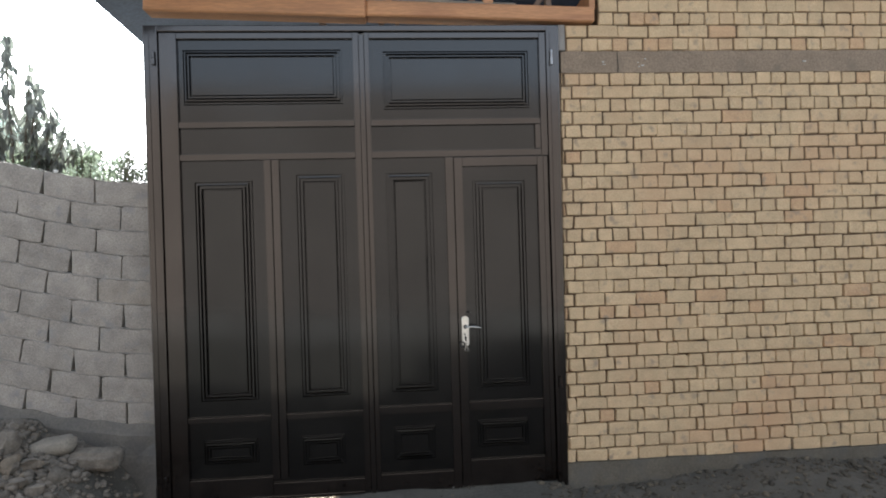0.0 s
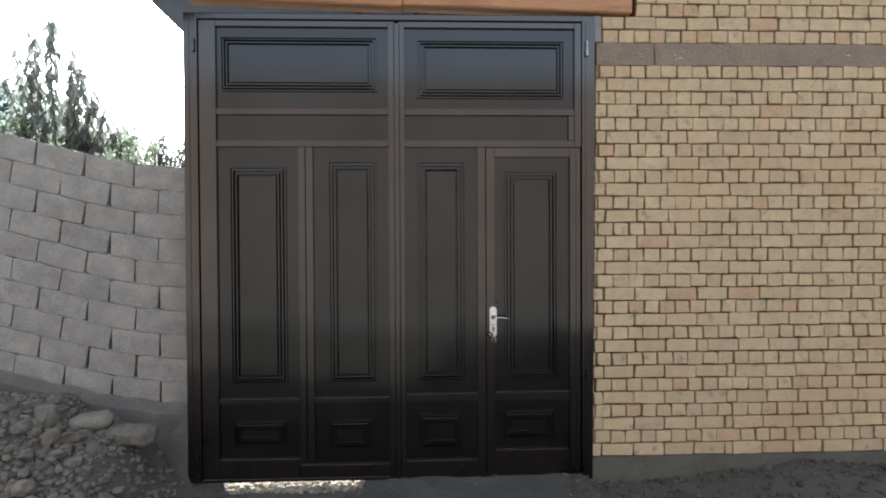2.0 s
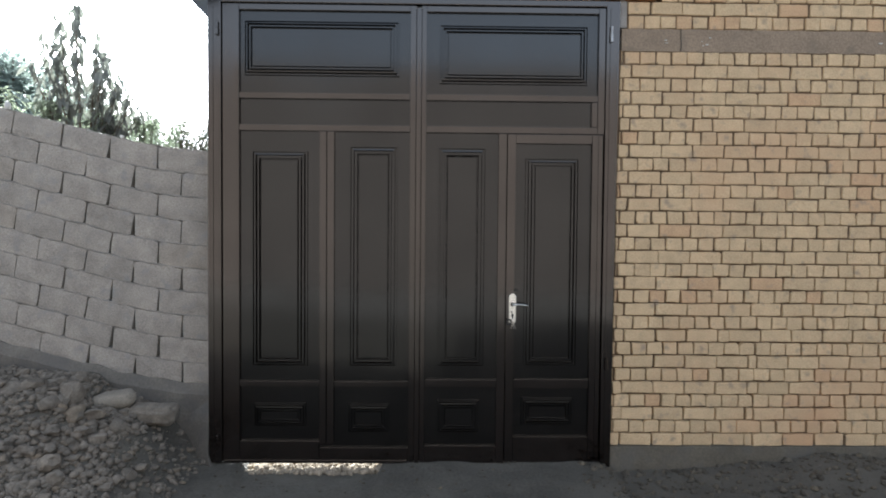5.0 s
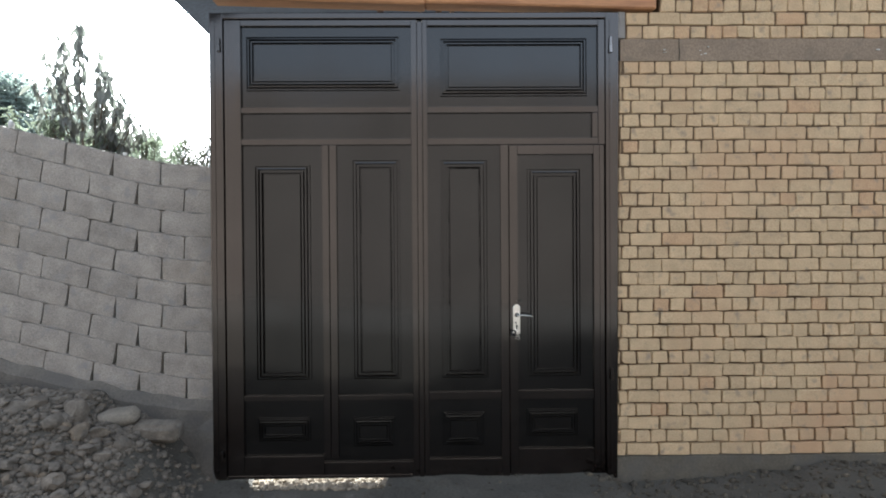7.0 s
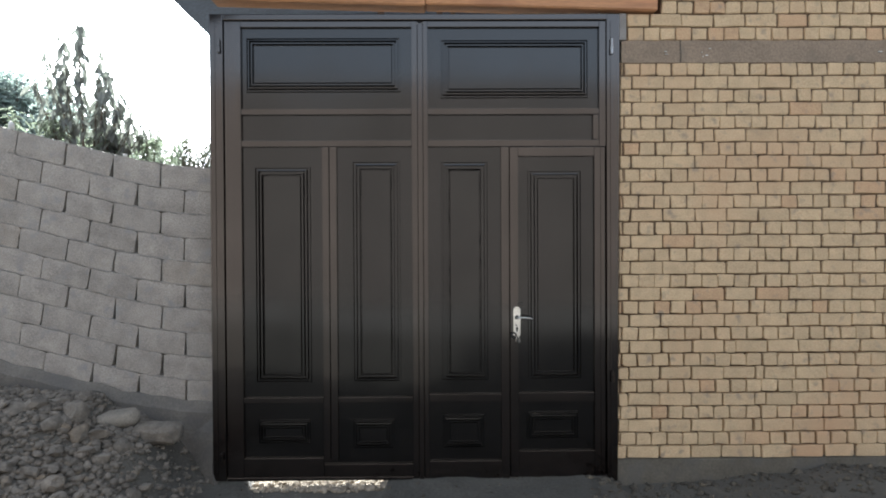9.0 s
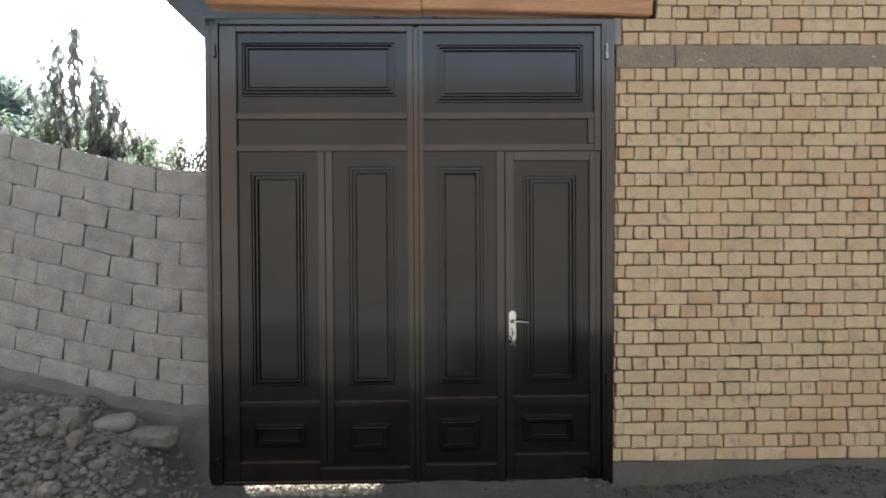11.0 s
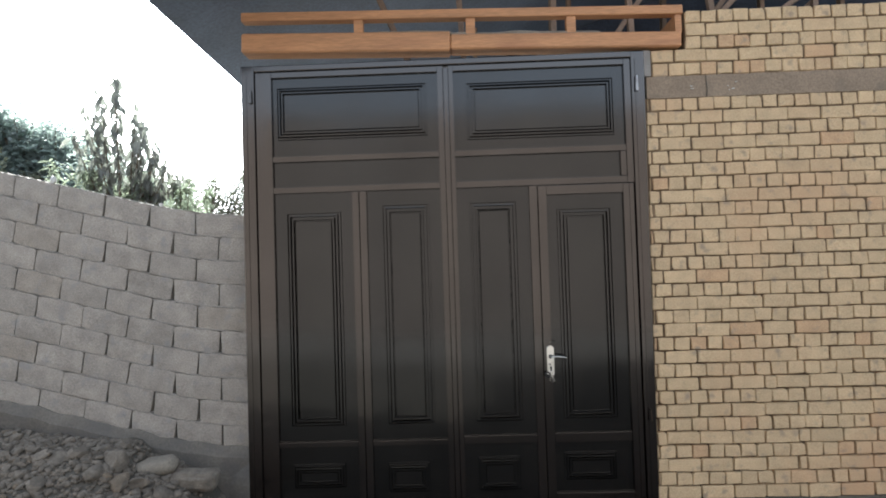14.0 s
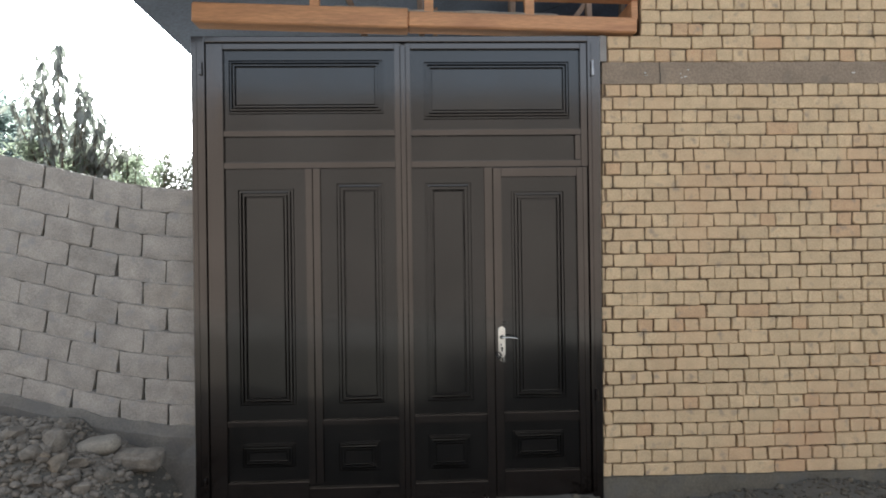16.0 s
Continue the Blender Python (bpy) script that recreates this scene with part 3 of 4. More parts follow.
    part("panel", moulded(-1.614, -1.232, 0.624, 2.372, TALL), M_SHEET, right)
    part("panel", moulded(-1.605, -1.270, 0.090, 0.352, LOW), M_SHEET, right)

    # wicket door
    w0, w1 = -1.064, -0.306
    wicket = part("wicket_door", box(bmesh.new(), w0, w1, 0.028, 0.042, BOT + 0.012, 2.478), M_SHEET, gate, "narrow closed wicket door with chrome lever")
    part("stile", slat(w0, -0.999, BOT + 0.01, 2.480, -0.002), M_PAINT, wicket)
    part("stile", slat(-0.392, -0.345, BOT + 0.01, 2.480, -0.002), M_PAINT, wicket)
    part("stile", slat(-0.341, w1, BOT + 0.01, 2.480, 0.004), M_PAINT, wicket)
    part("rail", slat(-0.997, -0.394, 2.408, 2.480, 0.0), M_PAINT, wicket)
    part("rail", slat(-0.997, -0.394, 0.456, 0.528, 0.004), M_PAINT, wicket)
    part("rail", slat(-0.997, -0.394, BOT + 0.01, 0.064, 0.002), M_PAINT, wicket)
    part("panel", moulded(-0.918, -0.491, 0.632, 2.297, TALL), M_SHEET, wicket)
    part("panel", moulded(-0.930, -0.520, 0.157, 0.372, LOW), M_SHEET, wicket)

    # lock plate with rounded ends, lever, cylinder and keys
    bm = bmesh.new()
    hw, z0, z1 = 0.029, 0.978, 1.218
    cx = -1.013
    ring = []
    for k in range(9):
        t = math.pi * k / 8
        ring.append((cx + hw * math.cos(t), z1 - hw + hw * math.sin(t)))
    for k in range(9):
        t = math.pi + math.pi * k / 8
        ring.append((cx + hw * math.cos(t), z0 + hw * 0.45 + hw * 0.45 * math.sin(t)))
    layers = [[bm.verts.new((cx + (x - cx) * f, y, z)) for x, z in ring] for y, f in ((-0.002, 1), (-0.009, 1), (-0.012, 0.86))]
    for p, q in zip(layers, layers[1:]):
        for k in range(len(ring)):
            bm.faces.new((p[k], p[(k + 1) % len(ring)], q[(k + 1) % len(ring)], q[k]))
    bm.faces.new(layers[-1])
    part("lock_plate", bm, M_CHROME, wicket, "bright chrome lock plate", smooth=False)
    bm = tube(bmesh.new(), [(cx, -0.010, 1.132), (cx, -0.042, 1.132), (cx + 0.012, -0.053, 1.132), (cx + 0.05, -0.055, 1.135), (cx + 0.10, -0.053, 1.129), (cx + 0.128, -0.050, 1.122)], [0.009, 0.007, 0.0062, 0.006, 0.0055, 0.004], 10)
    part("lever", bm, M_CHROME, wicket, "curved chrome lever", smooth=True)
    bm = tube(bmesh.new(), [(cx, -0.011, 1.132), (cx, -0.016, 1.132)], [0.017, 0.016], 14)
    part("rosette", bm, M_DARK, wicket, "dark lever collar")
    bm = tube(bmesh.new(), [(cx, -0.011, 1.046), (cx, -0.019, 1.046)], [0.009, 0.009], 12)
    box(bm, cx - 0.005, cx + 0.005, -0.017, -0.011, 1.020, 1.046)
    part("key_cylinder", bm, M_DARK, wicket, "dark lock cylinder")
    bm = tube(bmesh.new(), [(cx - 0.006, -0.016, 1.075), (cx - 0.006, -0.02, 1.068)], [0.006, 0.006], 8)
    part("keyhole_rivet", bm, M_DARK, wicket)
    bm = bmesh.new()
    box(bm, cx - 0.007, cx + 0.007, -0.030, -0.012, 1.001, 1.021, 0.003)
    for k, (dx, ln) in enumerate(((-0.016, 0.052), (0.004, 0.062), (0.022, 0.055))):
        beam_box(bm, (cx + 0.002, -0.030 - 0.003 * k, 0.995), (cx + 0.002 + dx, -0.028 - 0.003 * k, 0.995 - ln), 0.011, 0.003, 0.0)
    part("key_bunch", bm, M_CHROME, wicket, "bunch of steel keys hanging in the lock")
    bm = tube(bmesh.new(), [(cx - 0.028 + 0.018 * math.cos(t * 0.7), -0.028, 0.992 + 0.022 * math.sin(t * 0.7)) for t in range(10)], [0.0055] * 10, 6)
    part("key_fob", bm, M_DARK, wicket, "black key ring cord")
    part("bolt_slot", slat(cx + 0.002, cx + 0.045, 1.241, 1.246, -0.004, 0.0, 0), M_DARK, wicket, "dark slot above the lock plate")
    for x0, x1, z0, z1 in ((-1.835, -1.705, BOT - 0.01, 3.47), (-1.13, -1.02, BOT - 0.01, 2.53), (-0.36, -0.25, BOT + 0.01, 3.47), (-1.02, -0.36, 2.43, 2.53), (-3.37, -3.25, BOT + 0.01, 3.47)):
        part("door_stop", slat(x0, x1, z0, z1, 0.053, 0.065, 0), M_PAINT, gate)
    # hinges
    for x, z, ln in ((-0.262, 3.262, 0.118), (-3.342, 3.272, 0.10), (-0.262, 0.66, 0.085), (-3.342, 0.05, 0.05)):
        bm = tube(bmesh.new(), [(x, -0.034, z - ln / 2), (x, -0.034, z - 0.004)], [0.014, 0.014], 12)
        tube(bm, [(x, -0.034, z), (x, -0.034, z + ln / 2), (x, -0.034, z + ln / 2 + 0.006)], [0.012, 0.012, 0.004], 12)
        part("hinge", bm, M_STEEL if z > 3 and x > -1 else M_PAINT, gate, "barrel hinge welded to the gate post", smooth=False)


# ---------------------------------------------------------------- lintel and roof
def build_lintel():
    beam = empty("lintel_frame", (-1.6, 0.0, 3.6), "orange pine lintel with a ladder rail above it", "lintel")
    bm = beam_box(bmesh.new(), (-3.40, 0.03, 3.686), (-1.722, 0.03, 3.634), 0.17, 0.158, 0.012)
    part("beam", bm, M_WOOD, beam, "planed orange pine beam, longer length")
    bm = beam_box(bmesh.new(), (-1.720, 0.035, 3.631), (0.10, 0.035, 3.579), 0.17, 0.124, 0.012)
    part("beam", bm, M_WOOD, beam, "planed orange pine beam, shorter length")
    bm = beam_box(bmesh.new(), (-3.40, 0.0, 3.900), (0.118, 0.0, 3.815), 0.095, 0.072, 0.006)
    part("top_rail", bm, M_WOOD, beam)
    for x in (-2.455, -1.557, -0.757):
        f = (x + 3.40) / 3.52
        bm = slat(x - 0.037, x + 0.037, 3.745 - 0.117 * f, 3.866 - 0.085 * f, -0.032, 0.04, 0.005)
        part("spacer", bm, M_WOOD, beam)
    part("end_board", slat(0.060, 0.112, 3.632, 3.782, -0.03, 0.36, 0.005), M_WOOD, beam)
    part("mortar_bed", lump_strip(), M_PALE, beam, "pale crumbs of mortar and sheeting left on the beam")
    beam.location.z += 0.02
    # short timber packing between post head and bricks
    bm = slat(-0.193, -0.135, 3.324, 3.535, 0.0, 0.3, 0.006)
    thing("packing_board", bm, M_BMORTAR, "grey mortar-smeared packing board beside the gate post head", "board")


def lump_strip():
    bm = bmesh.new()
    rows = []
    for i in range(60):
        x = -2.3 + i * 0.03
        f = (x + 3.40) / 3.52
        top = 3.765 - 0.105 * f - (0.018 if x > -1.72 else 0)
        h = 0.012 + 0.035 * max(0, noise.noise((x * 3.1, 2, 7)) + 0.15) * min(1, i / 5, (59 - i) / 5)
        rows.append([bm.verts.new((x, -0.04, top - 0.012)), bm.verts.new((x, -0.025, top + h)), bm.verts.new((x, 0.05, top + h * 0.8)), bm.verts.new((x, 0.09, top - 0.012))])
    for a, b in zip(rows, rows[1:]):
        for k in range(3):
            bm.faces.new((a[k], a[k + 1], b[k + 1], b[k]))
    return bm


def roof_z(x, y):
    return 3.838 + (x - X_VERGE) * 0.34 - y * 0.03


Y_EAVE, Y_BACK, X_VERGE = -1.25, 3.6, -3.90


def build_roof():
    bm = bmesh.new()
    x0, x1 = X_VERGE, 4.4
    top, low = [], []
    for x, y in ((x0, Y_EAVE), (x1, Y_EAVE), (x1, Y_BACK), (x0, Y_BACK)):
        low.append(bm.verts.new((x, y, roof_z(x, y))))
        top.append(bm.verts.new((x, y, roof_z(x, y) + 0.035)))
    bm.faces.new(low)
    bm.faces.new(top[::-1])
    for k in range(4):
        bm.faces.new((low[k], low[(k + 1) % 4], top[(k + 1) % 4], top[k]))
    thing("roof", bm, M_ROOF, "grey sheet roof slope overhanging the gate", "roof", kind="structure")
    bm = bmesh.new()
    pts = ((x1, Y_EAVE), (x1 + 3.5, Y_EAVE), (x1 + 3.5, Y_BACK), (x1, Y_BACK))
    zz = [roof_z(x1, y) - (0.30 * 3.5 if x > x1 else 0) for x, y in pts]
    a = [bm.verts.new((x, y, z)) for (x, y), z in zip(pts, zz)]
    b = [bm.verts.new((x, y, z + 0.035)) for (x, y), z in zip(pts, zz)]
    bm.faces.new(a)
    bm.faces.new(b[::-1])
    for k in range(4):
        bm.faces.new((a[k], a[(k + 1) % 4], b[(k + 1) % 4], b[k]))
    thing("roof_far", bm, M_ROOF, "grey sheet roof slope beyond the ridge", "roof", kind="structure")
    # dark backing sheet and ceiling added to carry the roof space's shade
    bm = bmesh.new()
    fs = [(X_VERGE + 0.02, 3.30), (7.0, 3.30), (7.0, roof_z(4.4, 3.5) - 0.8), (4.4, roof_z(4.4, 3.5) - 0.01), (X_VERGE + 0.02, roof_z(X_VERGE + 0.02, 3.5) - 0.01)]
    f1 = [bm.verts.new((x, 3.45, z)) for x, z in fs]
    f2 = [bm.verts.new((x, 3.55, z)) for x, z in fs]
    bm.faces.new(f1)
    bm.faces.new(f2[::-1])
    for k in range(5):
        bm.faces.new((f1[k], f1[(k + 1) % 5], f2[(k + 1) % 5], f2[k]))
    thing("attic_backing", bm, M_ATTIC, "dark sheet standing in for the shaded depth of the roof space", "wall", kind="structure")
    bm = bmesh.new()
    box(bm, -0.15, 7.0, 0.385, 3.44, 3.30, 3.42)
    thing("ceiling", bm, M_ATTIC, "ceiling under the roof space, coloured dark for its shade", "ceiling", kind="structure")
    # timber work in the roof space
    posts = [(-2.28, -0.43, 0.5, 0.085), (-1.63, -0.05, 0.5, 0.045), (-0.815, 0.02, 0.5, 0.14), (-0.145, -0.04, 0.5, 0.06), (0.535, -0.13, 0.45, 0.055), (1.462, 0.0, 0.5, 0.04), (-1.45, 0.02, 2.2, 0.10), (-0.35, 0.0, 2.2, 0.08), (0.75, 0.03, 2.3, 0.09), (1.85, 0.0, 2.2, 0.08), (2.75, 0.0, 2.2, 0.08)]
    for x, lean, y, w in posts:
        z0 = 3.415 if x > -0.2 else 3.60
        d = lean * (roof_z(x, y) - z0)
        bm = beam_box(bmesh.new(), (x - lean * (4.1 - z0), y, z0), (x - lean * (4.1 - z0) + d, y, roof_z(x, y) + 0.01), 0.05, w, 0.004, (0, 1, 0))
        thing("roof_post", bm, M_TIMBER, "rough timber post in the open roof space", "timber post", "roof timbers")
    for x, slope, y in ((-0.116, 1.38, 0.52), (0.638, 1.38, 0.56), (0.698, 1.01, 0.44), (1.242, 0.665, 0.52), (1.442, 0.95, 0.58)):
        a, k = (3.415 - 4.06) / slope, 0.0
        while 4.06 + k * slope < roof_z(x + k, y) and k < 3.0:
            k += 0.02
        bm = beam_box(bmesh.new(), (x + a, y, 3.415), (x + k, y, 4.06 + k * slope), 0.045, 0.055, 0.004, (0, 1, 0))
        thing("roof_strut", bm, M_TIMBER, "slanting rough timber strut in the open roof space", "timber strut", "roof timbers")
    thing("wall_plate", box(bmesh.new(), -3.38, -0.16, 0.42, 0.58, 3.50, 3.62, 0.006), M_TIMBER, "level timber plate behind the lintel", "timber beam", "roof timbers")
    bm = beam_box(bmesh.new(), (-2.2, 1.6, 4.98), (4.2, 1.6, 4.98), 0.06, 0.10)
    thing("tie_beam", bm, M_TIMBER, "level timber tie across the roof space", "timber beam", "roof timbers")


# ---------------------------------------------------------------- stones
def pebble(bm, at, size, r, flat=0.7, sub=1):
    vs = bmesh.ops.create_icosphere(bm, subdivisions=sub, radius=1)["verts"]
    m = Matrix.Translation(at) @ pose(0, 0, 0, r.uniform(-25, 25), r.uniform(-25, 25), r.uniform(0, 360)) @ Matrix.Diagonal((size * r.uniform(0.8, 1.35), size * r.uniform(0.75, 1.1), size * flat * r.uniform(0.75, 1.15), 1))
    o = r.uniform(0, 99)
    cuts = [(Vector((r.gauss(0, 1), r.gauss(0, 1), r.gauss(0, 1))).normalized(), r.uniform(0.55, 0.85)) for _ in range(7)]
    for v in vs:
        for n, d in cuts:
            v.co -= n * max(0.0, v.co.dot(n) - d)
        v.co *= 1.12 + 0.34 * noise.noise(v.co * 1.3 + Vector((o, 0, 0))) + 0.12 * noise.noise(v.co * 3.1 + Vector((o, 5, 0)))
        v.co = m @ v.co


def joined_stones(name, spots, mat, label, r):
    """Many small stones in one mesh."""
    protos = []
    for k in range(10):
        bm = bmesh.new()
        pebble(bm, (0, 0, 0), 1, r)
        bm.verts.ensure_lookup_table()
        protos.append(([v.co.copy() for v in bm.verts], [[v.index for v in f.verts] for f in bm.faces]))
        bm.free()
    verts, faces = [], []
    for at, size in spots:
        vs, fs = protos[r.randrange(10)]
        m = Matrix.Translation(at) @ pose(0, 0, 0, 0, 0, r.uniform(0, 360)) @ Matrix.Diagonal((size, size, size, 1))
        o = len(verts)
        verts += [tuple(m @ v) for v in vs]
        faces += [[o + i for i in f] for f in fs]
    me = bpy.data.meshes.new(name)
    me.from_pydata(verts, [], faces)
    me.materials.append(mat)
    me.polygons.foreach_set("use_smooth", [True] * len(faces))
    return tagged(new(name, me), label, name.replace("_", " "), kind="stuff")


def build_stones():
    r = random.Random(11)
    # two large stones against the footing
    bm = bmesh.new()
    vs = bmesh.ops.create_icosphere(bm, subdivisions=3, radius=1)["verts"]
    for v in vs:
        c = v.co
        c.x = math.copysign(abs(c.x) ** 0.7, c.x) + (0.12 * c.z if c.x < 0 else 0.0)
        c.z = max(-0.8, min(0.72, c.z)) * (1.1 + 0.25 * c.x)
        c *= 1 + 0.12 * noise.noise(c * 1.7)
        v.co = Vector((c.x * 0.168, c.y * 0.10, c.z * 0.066))
    ob = thing("flat_stone", bm, M_PALE, "pale smooth flat stone lying on the rubble", "stone", smooth=True)
    ob.matrix_world = pose(-4.10, -0.14, 0.392, 8, -3, 6)
    bm = bmesh.new()
    box(bm, -0.172, 0.172, -0.09, 0.09, -0.070, 0.070)
    bmesh.ops.bevel(bm, geom=list(bm.edges), offset=0.025, segments=3, affect="EDGES")
    bmesh.ops.subdivide_edges(bm, edges=[e for e in bm.edges if e.calc_length() > 0.08], cuts=4, use_grid_fill=True)
    for v in bm.verts:
        v.co += Vector((0.5, 0.7, 0.8)) * 0.014 * noise.noise(v.co * 14)
    ob = thing("block_stone", bm, M_STONE, "squared brown-grey stone lying beside the flat stone", "stone", smooth=True)
    ob.matrix_world = pose(-3.79, -0.16, 0.285, 4, 1, 3)
    # larger stones: spot, half width, height over width
    big = ((-4.31, -0.33, 0.085, 1.0), (-4.33, -0.42, 0.05, 0.9), (-4.39, -0.46, 0.085, 0.75), (-4.11, -0.40, 0.08, 0.62), (-4.22, -0.46, 0.10, 0.55), (-3.92, -0.44, 0.062, 1.0), (-4.33, -0.78, 0.066, 0.85), (-4.22, -0.73, 0.064, 0.8), (-4.17, -0.84, 0.078, 0.8), (-4.08, -0.92, 0.078, 0.6), (-4.43, -0.88, 0.045, 1.0), (-4.51, -0.79, 0.09, 0.55), (-3.98, -0.58, 0.066, 0.65), (-3.78, -0.59, 0.045, 0.6), (-4.10, -0.57, 0.078, 0.5), (-4.74, -0.33, 0.085, 0.4), (-4.87, -0.34, 0.08, 0.4))
    for x, y, w, tall in big:
        bm = bmesh.new()
        pebble(bm, (0, 0, 0), w * 0.92, r, tall, 3)
        me = mesh_of("rubble_stone", bm, M_STONE, True)
        me.set_sharp_from_angle(angle=0.45)
        ob = tagged(new("rubble_stone", me), "larger brown-grey stone half sunk in the rubble heap", "stone", "rubble stones")
        ob.location = (x, y, ground_z(x, y) + w * tall * 0.35)
    # cobbles one by one
    spots = [(x, y, w) for x, y, w, tall in big]
    tries = 0
    while len(spots) < 280 and tries < 9000:
        tries += 1
        x, y = r.uniform(-5.9, -3.62), r.uniform(-1.7, 0.02)
        if x > -4.38 and y > -0.36 or x > -3.75 - 0.25 * y and y < -0.25 and r.random() < 0.8:
            continue
        size = 0.022 + 0.05 * r.random() ** 2.2
        if all((x - a) ** 2 + (y - b) ** 2 > (size + s) ** 2 * 0.7 for a, b, s in spots):
            spots.append((x, y, size))
    protos = []
    for k in range(9):
        bm = bmesh.new()
        pebble(bm, (0, 0, 0), 1, r, 0.72, 2)
        me = mesh_of("rubble_stone", bm, M_STONE, True)
        me.set_sharp_from_angle(angle=0.5)
        protos.append(me)
    for x, y, s in spots[len(big):]:
        ob = tagged(new("rubble_stone", protos[r.randrange(9)]), "rounded brown-grey stone in the rubble heap", "stone", "rubble stones")
        ob.matrix_world = pose(x, y, ground_z(x, y) + s * 0.25, r.uniform(-15, 15), r.uniform(-15, 15), r.uniform(0, 360)) @ Matrix.Diagonal((s, s, s, 1))
    # gravel between them, along the brick wall and behind the gate
    g = []
    for _ in range(21000):
        x, y = r.uniform(-6.6, -3.45), r.uniform(-2.5, 0.1)
        if x > -3.8 and r.random() < 0.6 or y < -1.4 and r.random() > (y + 2.5) / 1.1 or x < -5.7 and r.random() > (x + 6.6) / 0.9:
            continue
        s = 0.005 + 0.033 * r.random() ** 3.2
        g.append(((x, y, ground_z(x, y) + s * 0.15), s))
    for _ in range(2200):
        x, y = r.uniform(-6.2, -3.7), r.uniform(-1.9, 0.05)
        if x > -4.3 and y > -0.3 or x > -3.95 - 0.25 * y and r.random() < 0.85:
            continue
        s = 0.016 + 0.026 * r.random() ** 1.5
        g.append(((x, y, ground_z(x, y) + s * 0.25), s))
    joined_stones("rubble_gravel", g, M_STONE, "fine rubble and gravel between the stones", r)
    g = []
    for _ in range(2200):
        x, y = r.uniform(-0.5, 3.0), -0.02 - 1.1 * r.random() ** 1.3
        s = 0.004 + 0.027 * r.random() ** 4
        g.append(((x, y, ground_z(x, y) + s * 0.25), s))
    for _ in range(160):
        x, y = r.uniform(-3.3, -0.3), r.uniform(-0.7, 0.02)
        s = 0.004 + 0.012 * r.random() ** 2.5
        g.append(((x, y, ground_z(x, y) + s * 0.25), s))
    joined_stones("yard_gravel", g, M_CLOD, "crushed grey soil crumbs along the brick wall", r)
    g = []
    for _ in range(2600):
        x, y = r.uniform(-3.13, -2.05), r.uniform(-0.07, 0.75)
        s = 0.008 + 0.03 * r.random() ** 2
        g.append(((x, y, ground_z(x, y) + s * 0.3), s))
    joined_stones("pale_gravel", g, M_PALEG, "pale gravel lying behind the gate", r)


# ---------------------------------------------------------------- trees
def leaf_cloud(spots, mat, name, parent, length, droop, r, width=0.3):
    """Single folded leaves, pointed at both ends, at the given spots."""
    verts, faces = [], []
    for p in spots:
        ln = length * r.uniform(0.6, 1.25)
        a = r.uniform(0, 2 * math.pi)
        el = r.uniform(*droop)
        d = Vector((math.cos(a) * math.cos(el), math.sin(a) * math.cos(el), math.sin(el)))
        s = d.cross(Vector((r.uniform(-0.5, 0.5), r.uniform(-0.5, 0.5), 1))).normalized()
        up = s.cross(d)
        w = ln * width * r.uniform(0.7, 1.1) * 0.5
        o = len(verts)
        rim = ((0.0, 0.0, 0.0), (0.22, 0.8, 0.09), (0.52, 1.0, 0.10), (0.80, 0.55, 0.06))
        verts += [tuple(p)]
        for f, h, rise in rim[1:]:
            c = p + d * ln * f - Vector((0, 0, 0.08 * ln * f * f))
            verts += [tuple(c + s * w * h + up * rise * ln), tuple(c), tuple(c - s * w * h + up * rise * ln)]
        verts += [tuple(p + d * ln - Vector((0, 0, 0.10 * ln)))]
        faces += [(o, o + 1, o + 2), (o, o + 2, o + 3), (o + 7, o + 10, o + 8), (o + 8, o + 10, o + 9)]
        for k in (1, 4):
            faces += [(o + k, o + k + 3, o + k + 4, o + k + 1), (o + k + 1, o + k + 4, o + k + 5, o + k + 2)]
    me = bpy.data.meshes.new(name)
    me.from_pydata(verts, [], faces)
    me.materials.append(mat)
    ob = new(name, me)
    return adopt(ob, parent)


def build_tree(name, at, shoots, mat, label, length, droop, per, r, spread=0.12, trunk=0.05, width=0.3):
    """shoots: tips; each is a curved limb from the trunk, hung with leaves along its upper part."""
    base = Vector((at[0], at[1], ground_z(at[0], at[1])))
    tree = empty(name, base, label, "tree")
    fork = base + Vector((0, 0, at[2]))
    part("trunk", tube(bmesh.new(), [base - Vector((0, 0, 0.1)), base.lerp(fork, 0.5) + Vector((0.03, 0.02, 0)), fork], [trunk * 1.2, trunk, trunk * 0.8], 9), M_BARK, tree, smooth=True)
    spots = []
    for tip, start in shoots:
        tip = Vector(tip)
        pts = []
        for i in range(7):
            f = i / 6
            p = fork.lerp(tip, f)
            p.z += 0.12 * math.sin(math.pi * f) * (tip - fork).length * 0.5
            p += Vector((noise.noise((f * 3, tip.x, 1)), noise.noise((f * 3, tip.y, 4)), 0)) * 0.06 * (1 - abs(2 * f - 1))
            pts.append(p)
        part("limb", tube(bmesh.new(), pts, [trunk * 0.5 * (1 - 0.82 * i / 6) for i in range(7)], 6), M_BARK, tree, smooth=True)
        n = int(per * (tip - fork).length)
        for _ in range(n):
            f = start + (1 - start) * r.random()
            i = min(5, int(f * 6))
            p = pts[i].lerp(pts[i + 1], f * 6 - i)
            q = spread * (0.35 + 1.3 * (1 - f))
            spots.append(p + Vector((r.gauss(0, q), r.gauss(0, q), r.gauss(0, q * 0.8))))
    leaf_cloud(spots, mat, "crown", tree, length, droop, r, width)
    return tree


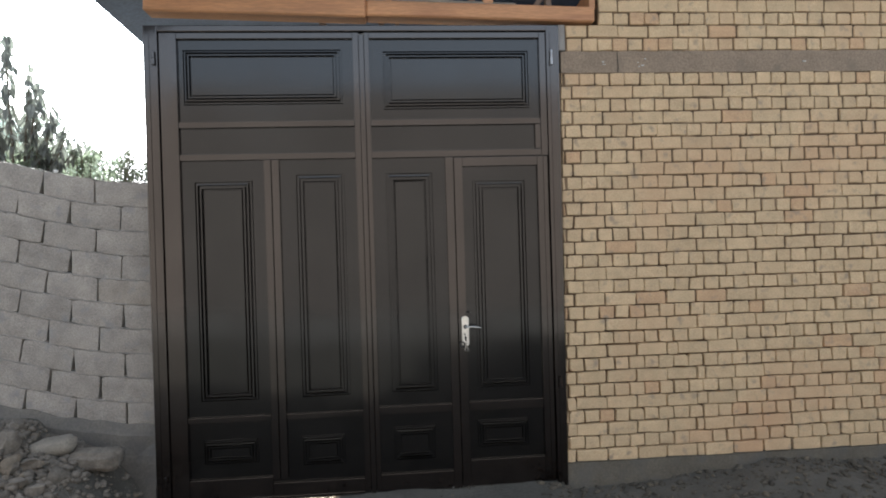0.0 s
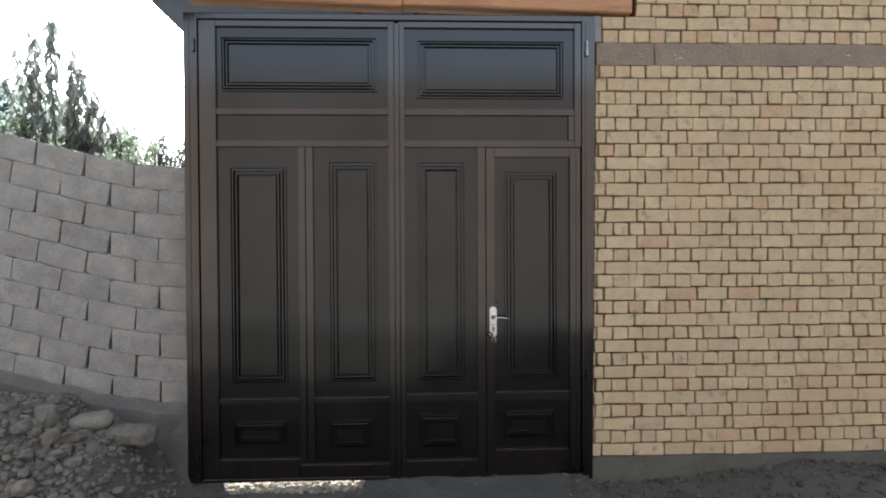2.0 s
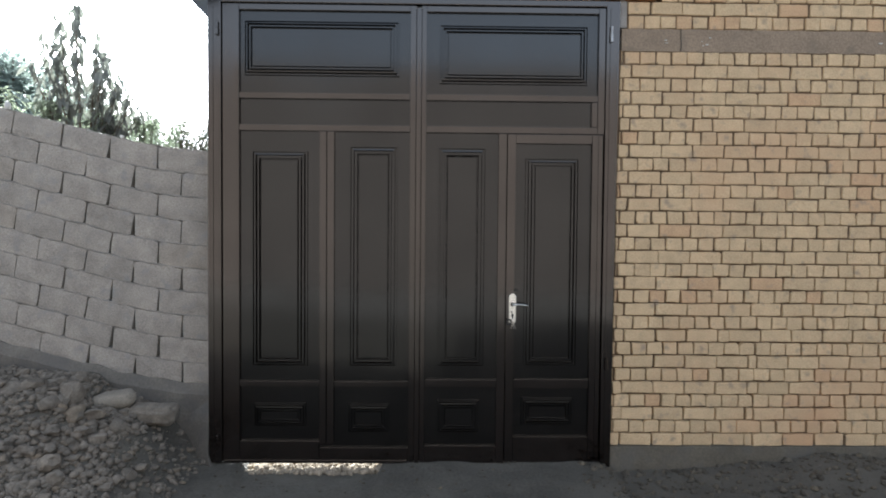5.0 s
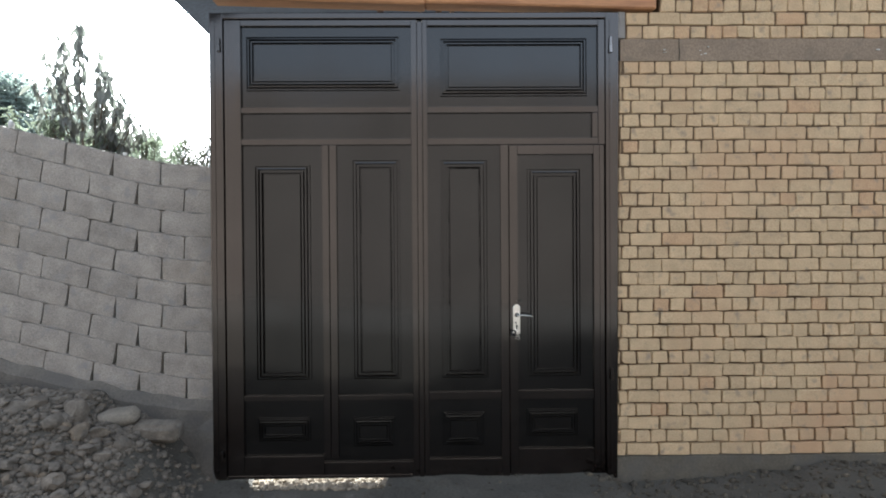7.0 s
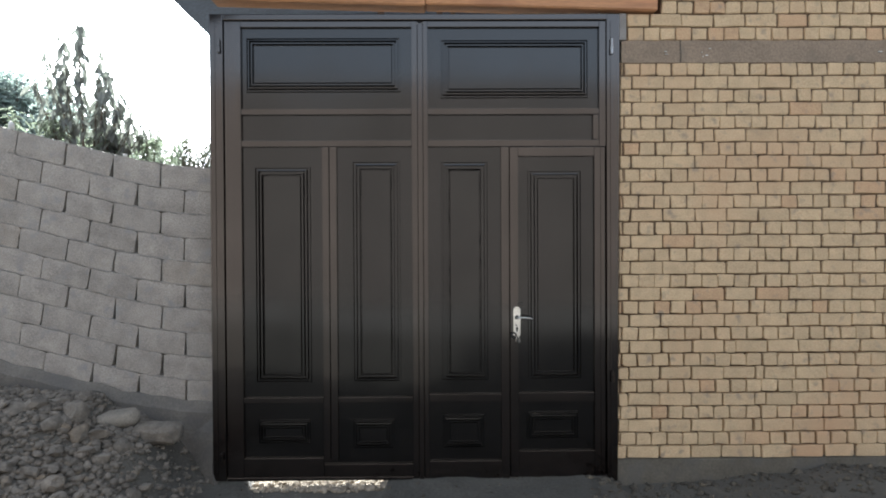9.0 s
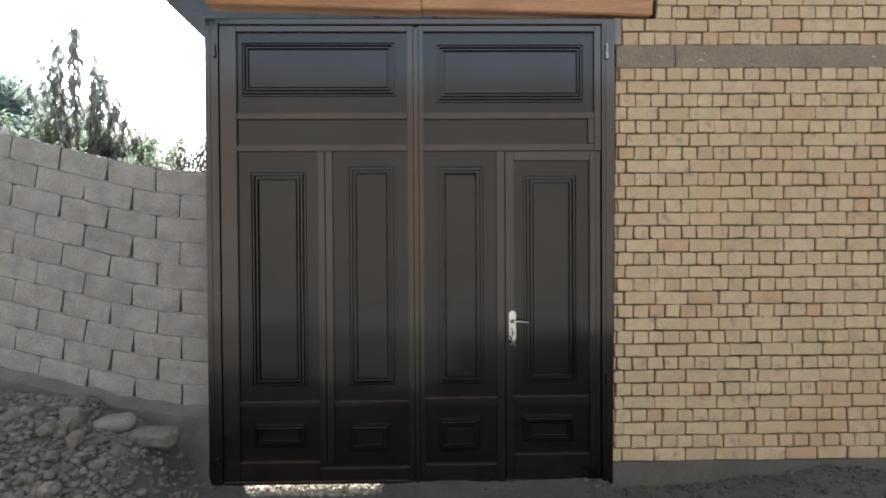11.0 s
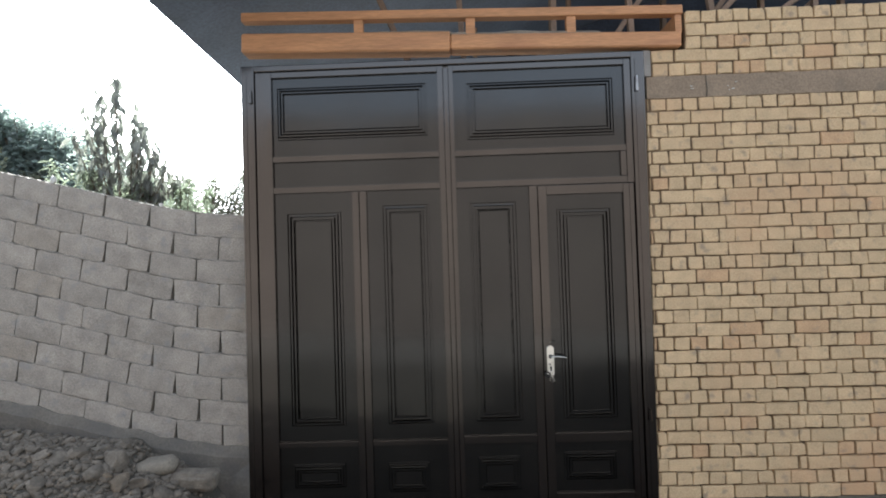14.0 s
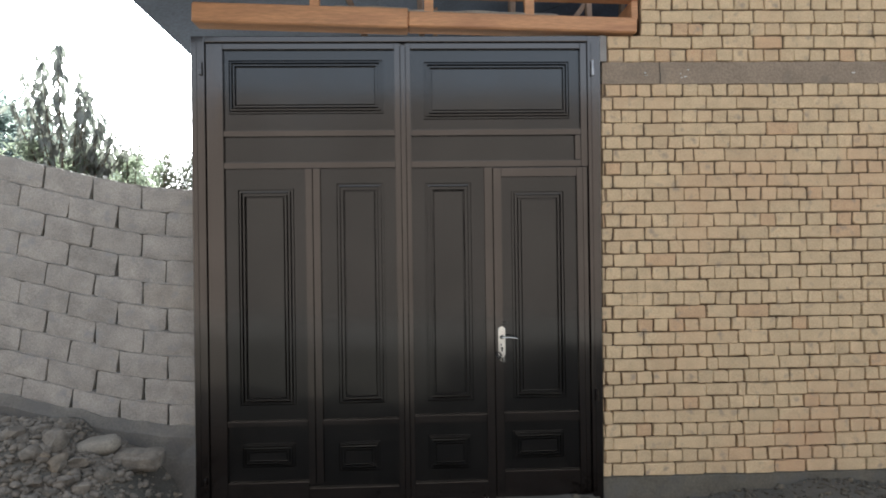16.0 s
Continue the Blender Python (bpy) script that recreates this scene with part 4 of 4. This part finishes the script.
def bush_shoots(x0, x1, y, z0, z1, n, r, lift=None):
    out = []
    for i in range(n):
        x = x0 + (x1 - x0) * (i + r.random()) / n
        out.append(((x, y + r.uniform(-0.6, 0.6), z0 + (z1 - z0) * r.random() + (lift(x) if lift else 0)), 0.25))
    return out


def fruit_tree(at, tips, r):
    """Upright shoots out of one fork, each hung with long drooping leaves along its length."""
    base = Vector((at[0], at[1], ground_z(at[0], at[1])))
    tree = empty("fruit_tree", base, "slender fruit tree with long hanging leaves behind the block wall", "tree")
    fork = base + Vector((0, 0, at[2]))
    part("trunk", tube(bmesh.new(), [base - Vector((0, 0, 0.1)), base.lerp(fork, 0.5) + Vector((0.03, 0.02, 0)), fork], [0.05, 0.042, 0.034], 9), M_BARK, tree, smooth=True)
    spots = []
    for x, y, z in tips:
        tip = Vector((x, y, z))
        pts = []
        for i in range(11):
            f = i / 10
            p = fork.lerp(tip, f)
            side = f ** 0.55
            p.x, p.y = fork.x + (x - fork.x) * side, fork.y + (y - fork.y) * side
            p += Vector((noise.noise((f * 4, x * 3, 1)), noise.noise((f * 4, x * 3, 4)), 0)) * 0.03 * (1 - f)
            pts.append(p)
        part("limb", tube(bmesh.new(), pts, [0.013 * (1 - 0.8 * i / 10) for i in range(11)], 6), M_BARK, tree, smooth=True)
        run = (tip - fork).length
        s = run
        while s > run * 0.32:
            f = s / run
            i = min(9, int(f * 10))
            p = pts[i].lerp(pts[i + 1], f * 10 - i)
            for _ in range(2):
                spots.append(p + Vector((r.gauss(0, 0.024), r.gauss(0, 0.024), r.uniform(-0.02, 0.02))))
            s -= r.uniform(0.032, 0.058)
    leaf_cloud(spots, M_LEAF, "crown", tree, 0.138, (-1.45, -0.6), r, 0.38)


def build_trees():
    r = random.Random(3)
    tips = [(-5.37, 1.6, 4.04), (-5.5, 1.55, 3.88), (-5.59, 1.68, 3.73), (-5.69, 1.6, 3.73), (-5.29, 1.48, 3.8), (-5.15, 1.62, 3.72), (-5.21, 1.75, 3.58), (-5.04, 1.52, 3.44), (-4.97, 1.68, 3.32), (-4.9, 1.58, 3.24), (-4.82, 1.64, 3.11), (-5.79, 1.55, 3.42), (-4.74, 1.5, 3.0), (-4.88, 1.48, 3.17), (-4.69, 1.62, 2.96), (-5.09, 1.7, 3.54), (-5.53, 1.5, 3.52)]
    fruit_tree((-5.30, 1.6, 1.9), tips, r)
    tips = bush_shoots(-6.0, -4.95, 1.95, 2.72, 3.10, 22, r)
    build_tree("leafy_shrub", (-5.45, 1.98, 1.0), tips, M_LEAF4, "dense green shrub below the fruit tree", 0.11, (-1.3, 0.2), 120, r, 0.13, 0.05, 0.36)
    tips = bush_shoots(-4.98, -4.62, 1.9, 2.66, 2.95, 9, r)
    build_tree("leafy_shrub", (-4.82, 1.9, 0.9), tips, M_LEAF4, "small green shrub at the edge of the fruit tree", 0.085, (-1.3, 0.4), 110, r, 0.09, 0.03, 0.4)
    tips = bush_shoots(-5.2, -4.75, 1.5, 2.50, 2.68, 8, r)
    build_tree("pale_shrub", (-4.95, 1.5, 0.9), tips, M_LEAF3, "low yellow-green shrub just behind the block wall", 0.10, (-1.4, -0.4), 90, r, 0.08, 0.02, 0.28)
    tips = bush_shoots(-9.4, -6.8, 3.9, 3.45, 3.9, 46, r, lift=lambda x: 0.30 * (-6.7 - x))
    build_tree("dark_bush", (-7.4, 3.7, 1.2), tips, M_LEAF2, "dark green bushy tree behind the block wall", 0.105, (-0.6, 1.0), 300, r, 0.22, 0.09, 0.5)
    tips = bush_shoots(-8.3, -7.05, 2.5, 3.12, 3.46, 20, r)
    build_tree("dark_bush", (-7.6, 2.5, 1.2), tips, M_LEAF3, "pale dusty bush beside the dark bushy tree", 0.07, (-0.6, 1.0), 200, r, 0.16, 0.06, 0.5)
    tips = bush_shoots(-9.7, -5.6, 9.0, 3.75, 4.35, 44, r)
    build_tree("pale_shrub", (-7.6, 9.1, 1.2), tips, M_LEAF3, "pale yellow-green shrub farther behind the wall", 0.09, (-0.6, 1.2), 130, r, 0.21, 0.05, 0.40)
    tips = bush_shoots(-7.4, -5.4, 3.2, 2.9, 3.45, 22, r)
    build_tree("leafy_shrub", (-6.5, 3.3, 1.2), tips, M_LEAF2, "dark green shrub between the trees", 0.085, (-0.8, 0.9), 190, r, 0.2, 0.06, 0.45)


build_gate()
build_lintel()
build_roof()
block_wall()
build_stones()
build_trees()
lower_wall, upper_wall = wall_core()
lay_wall(lower_wall, upper_wall)
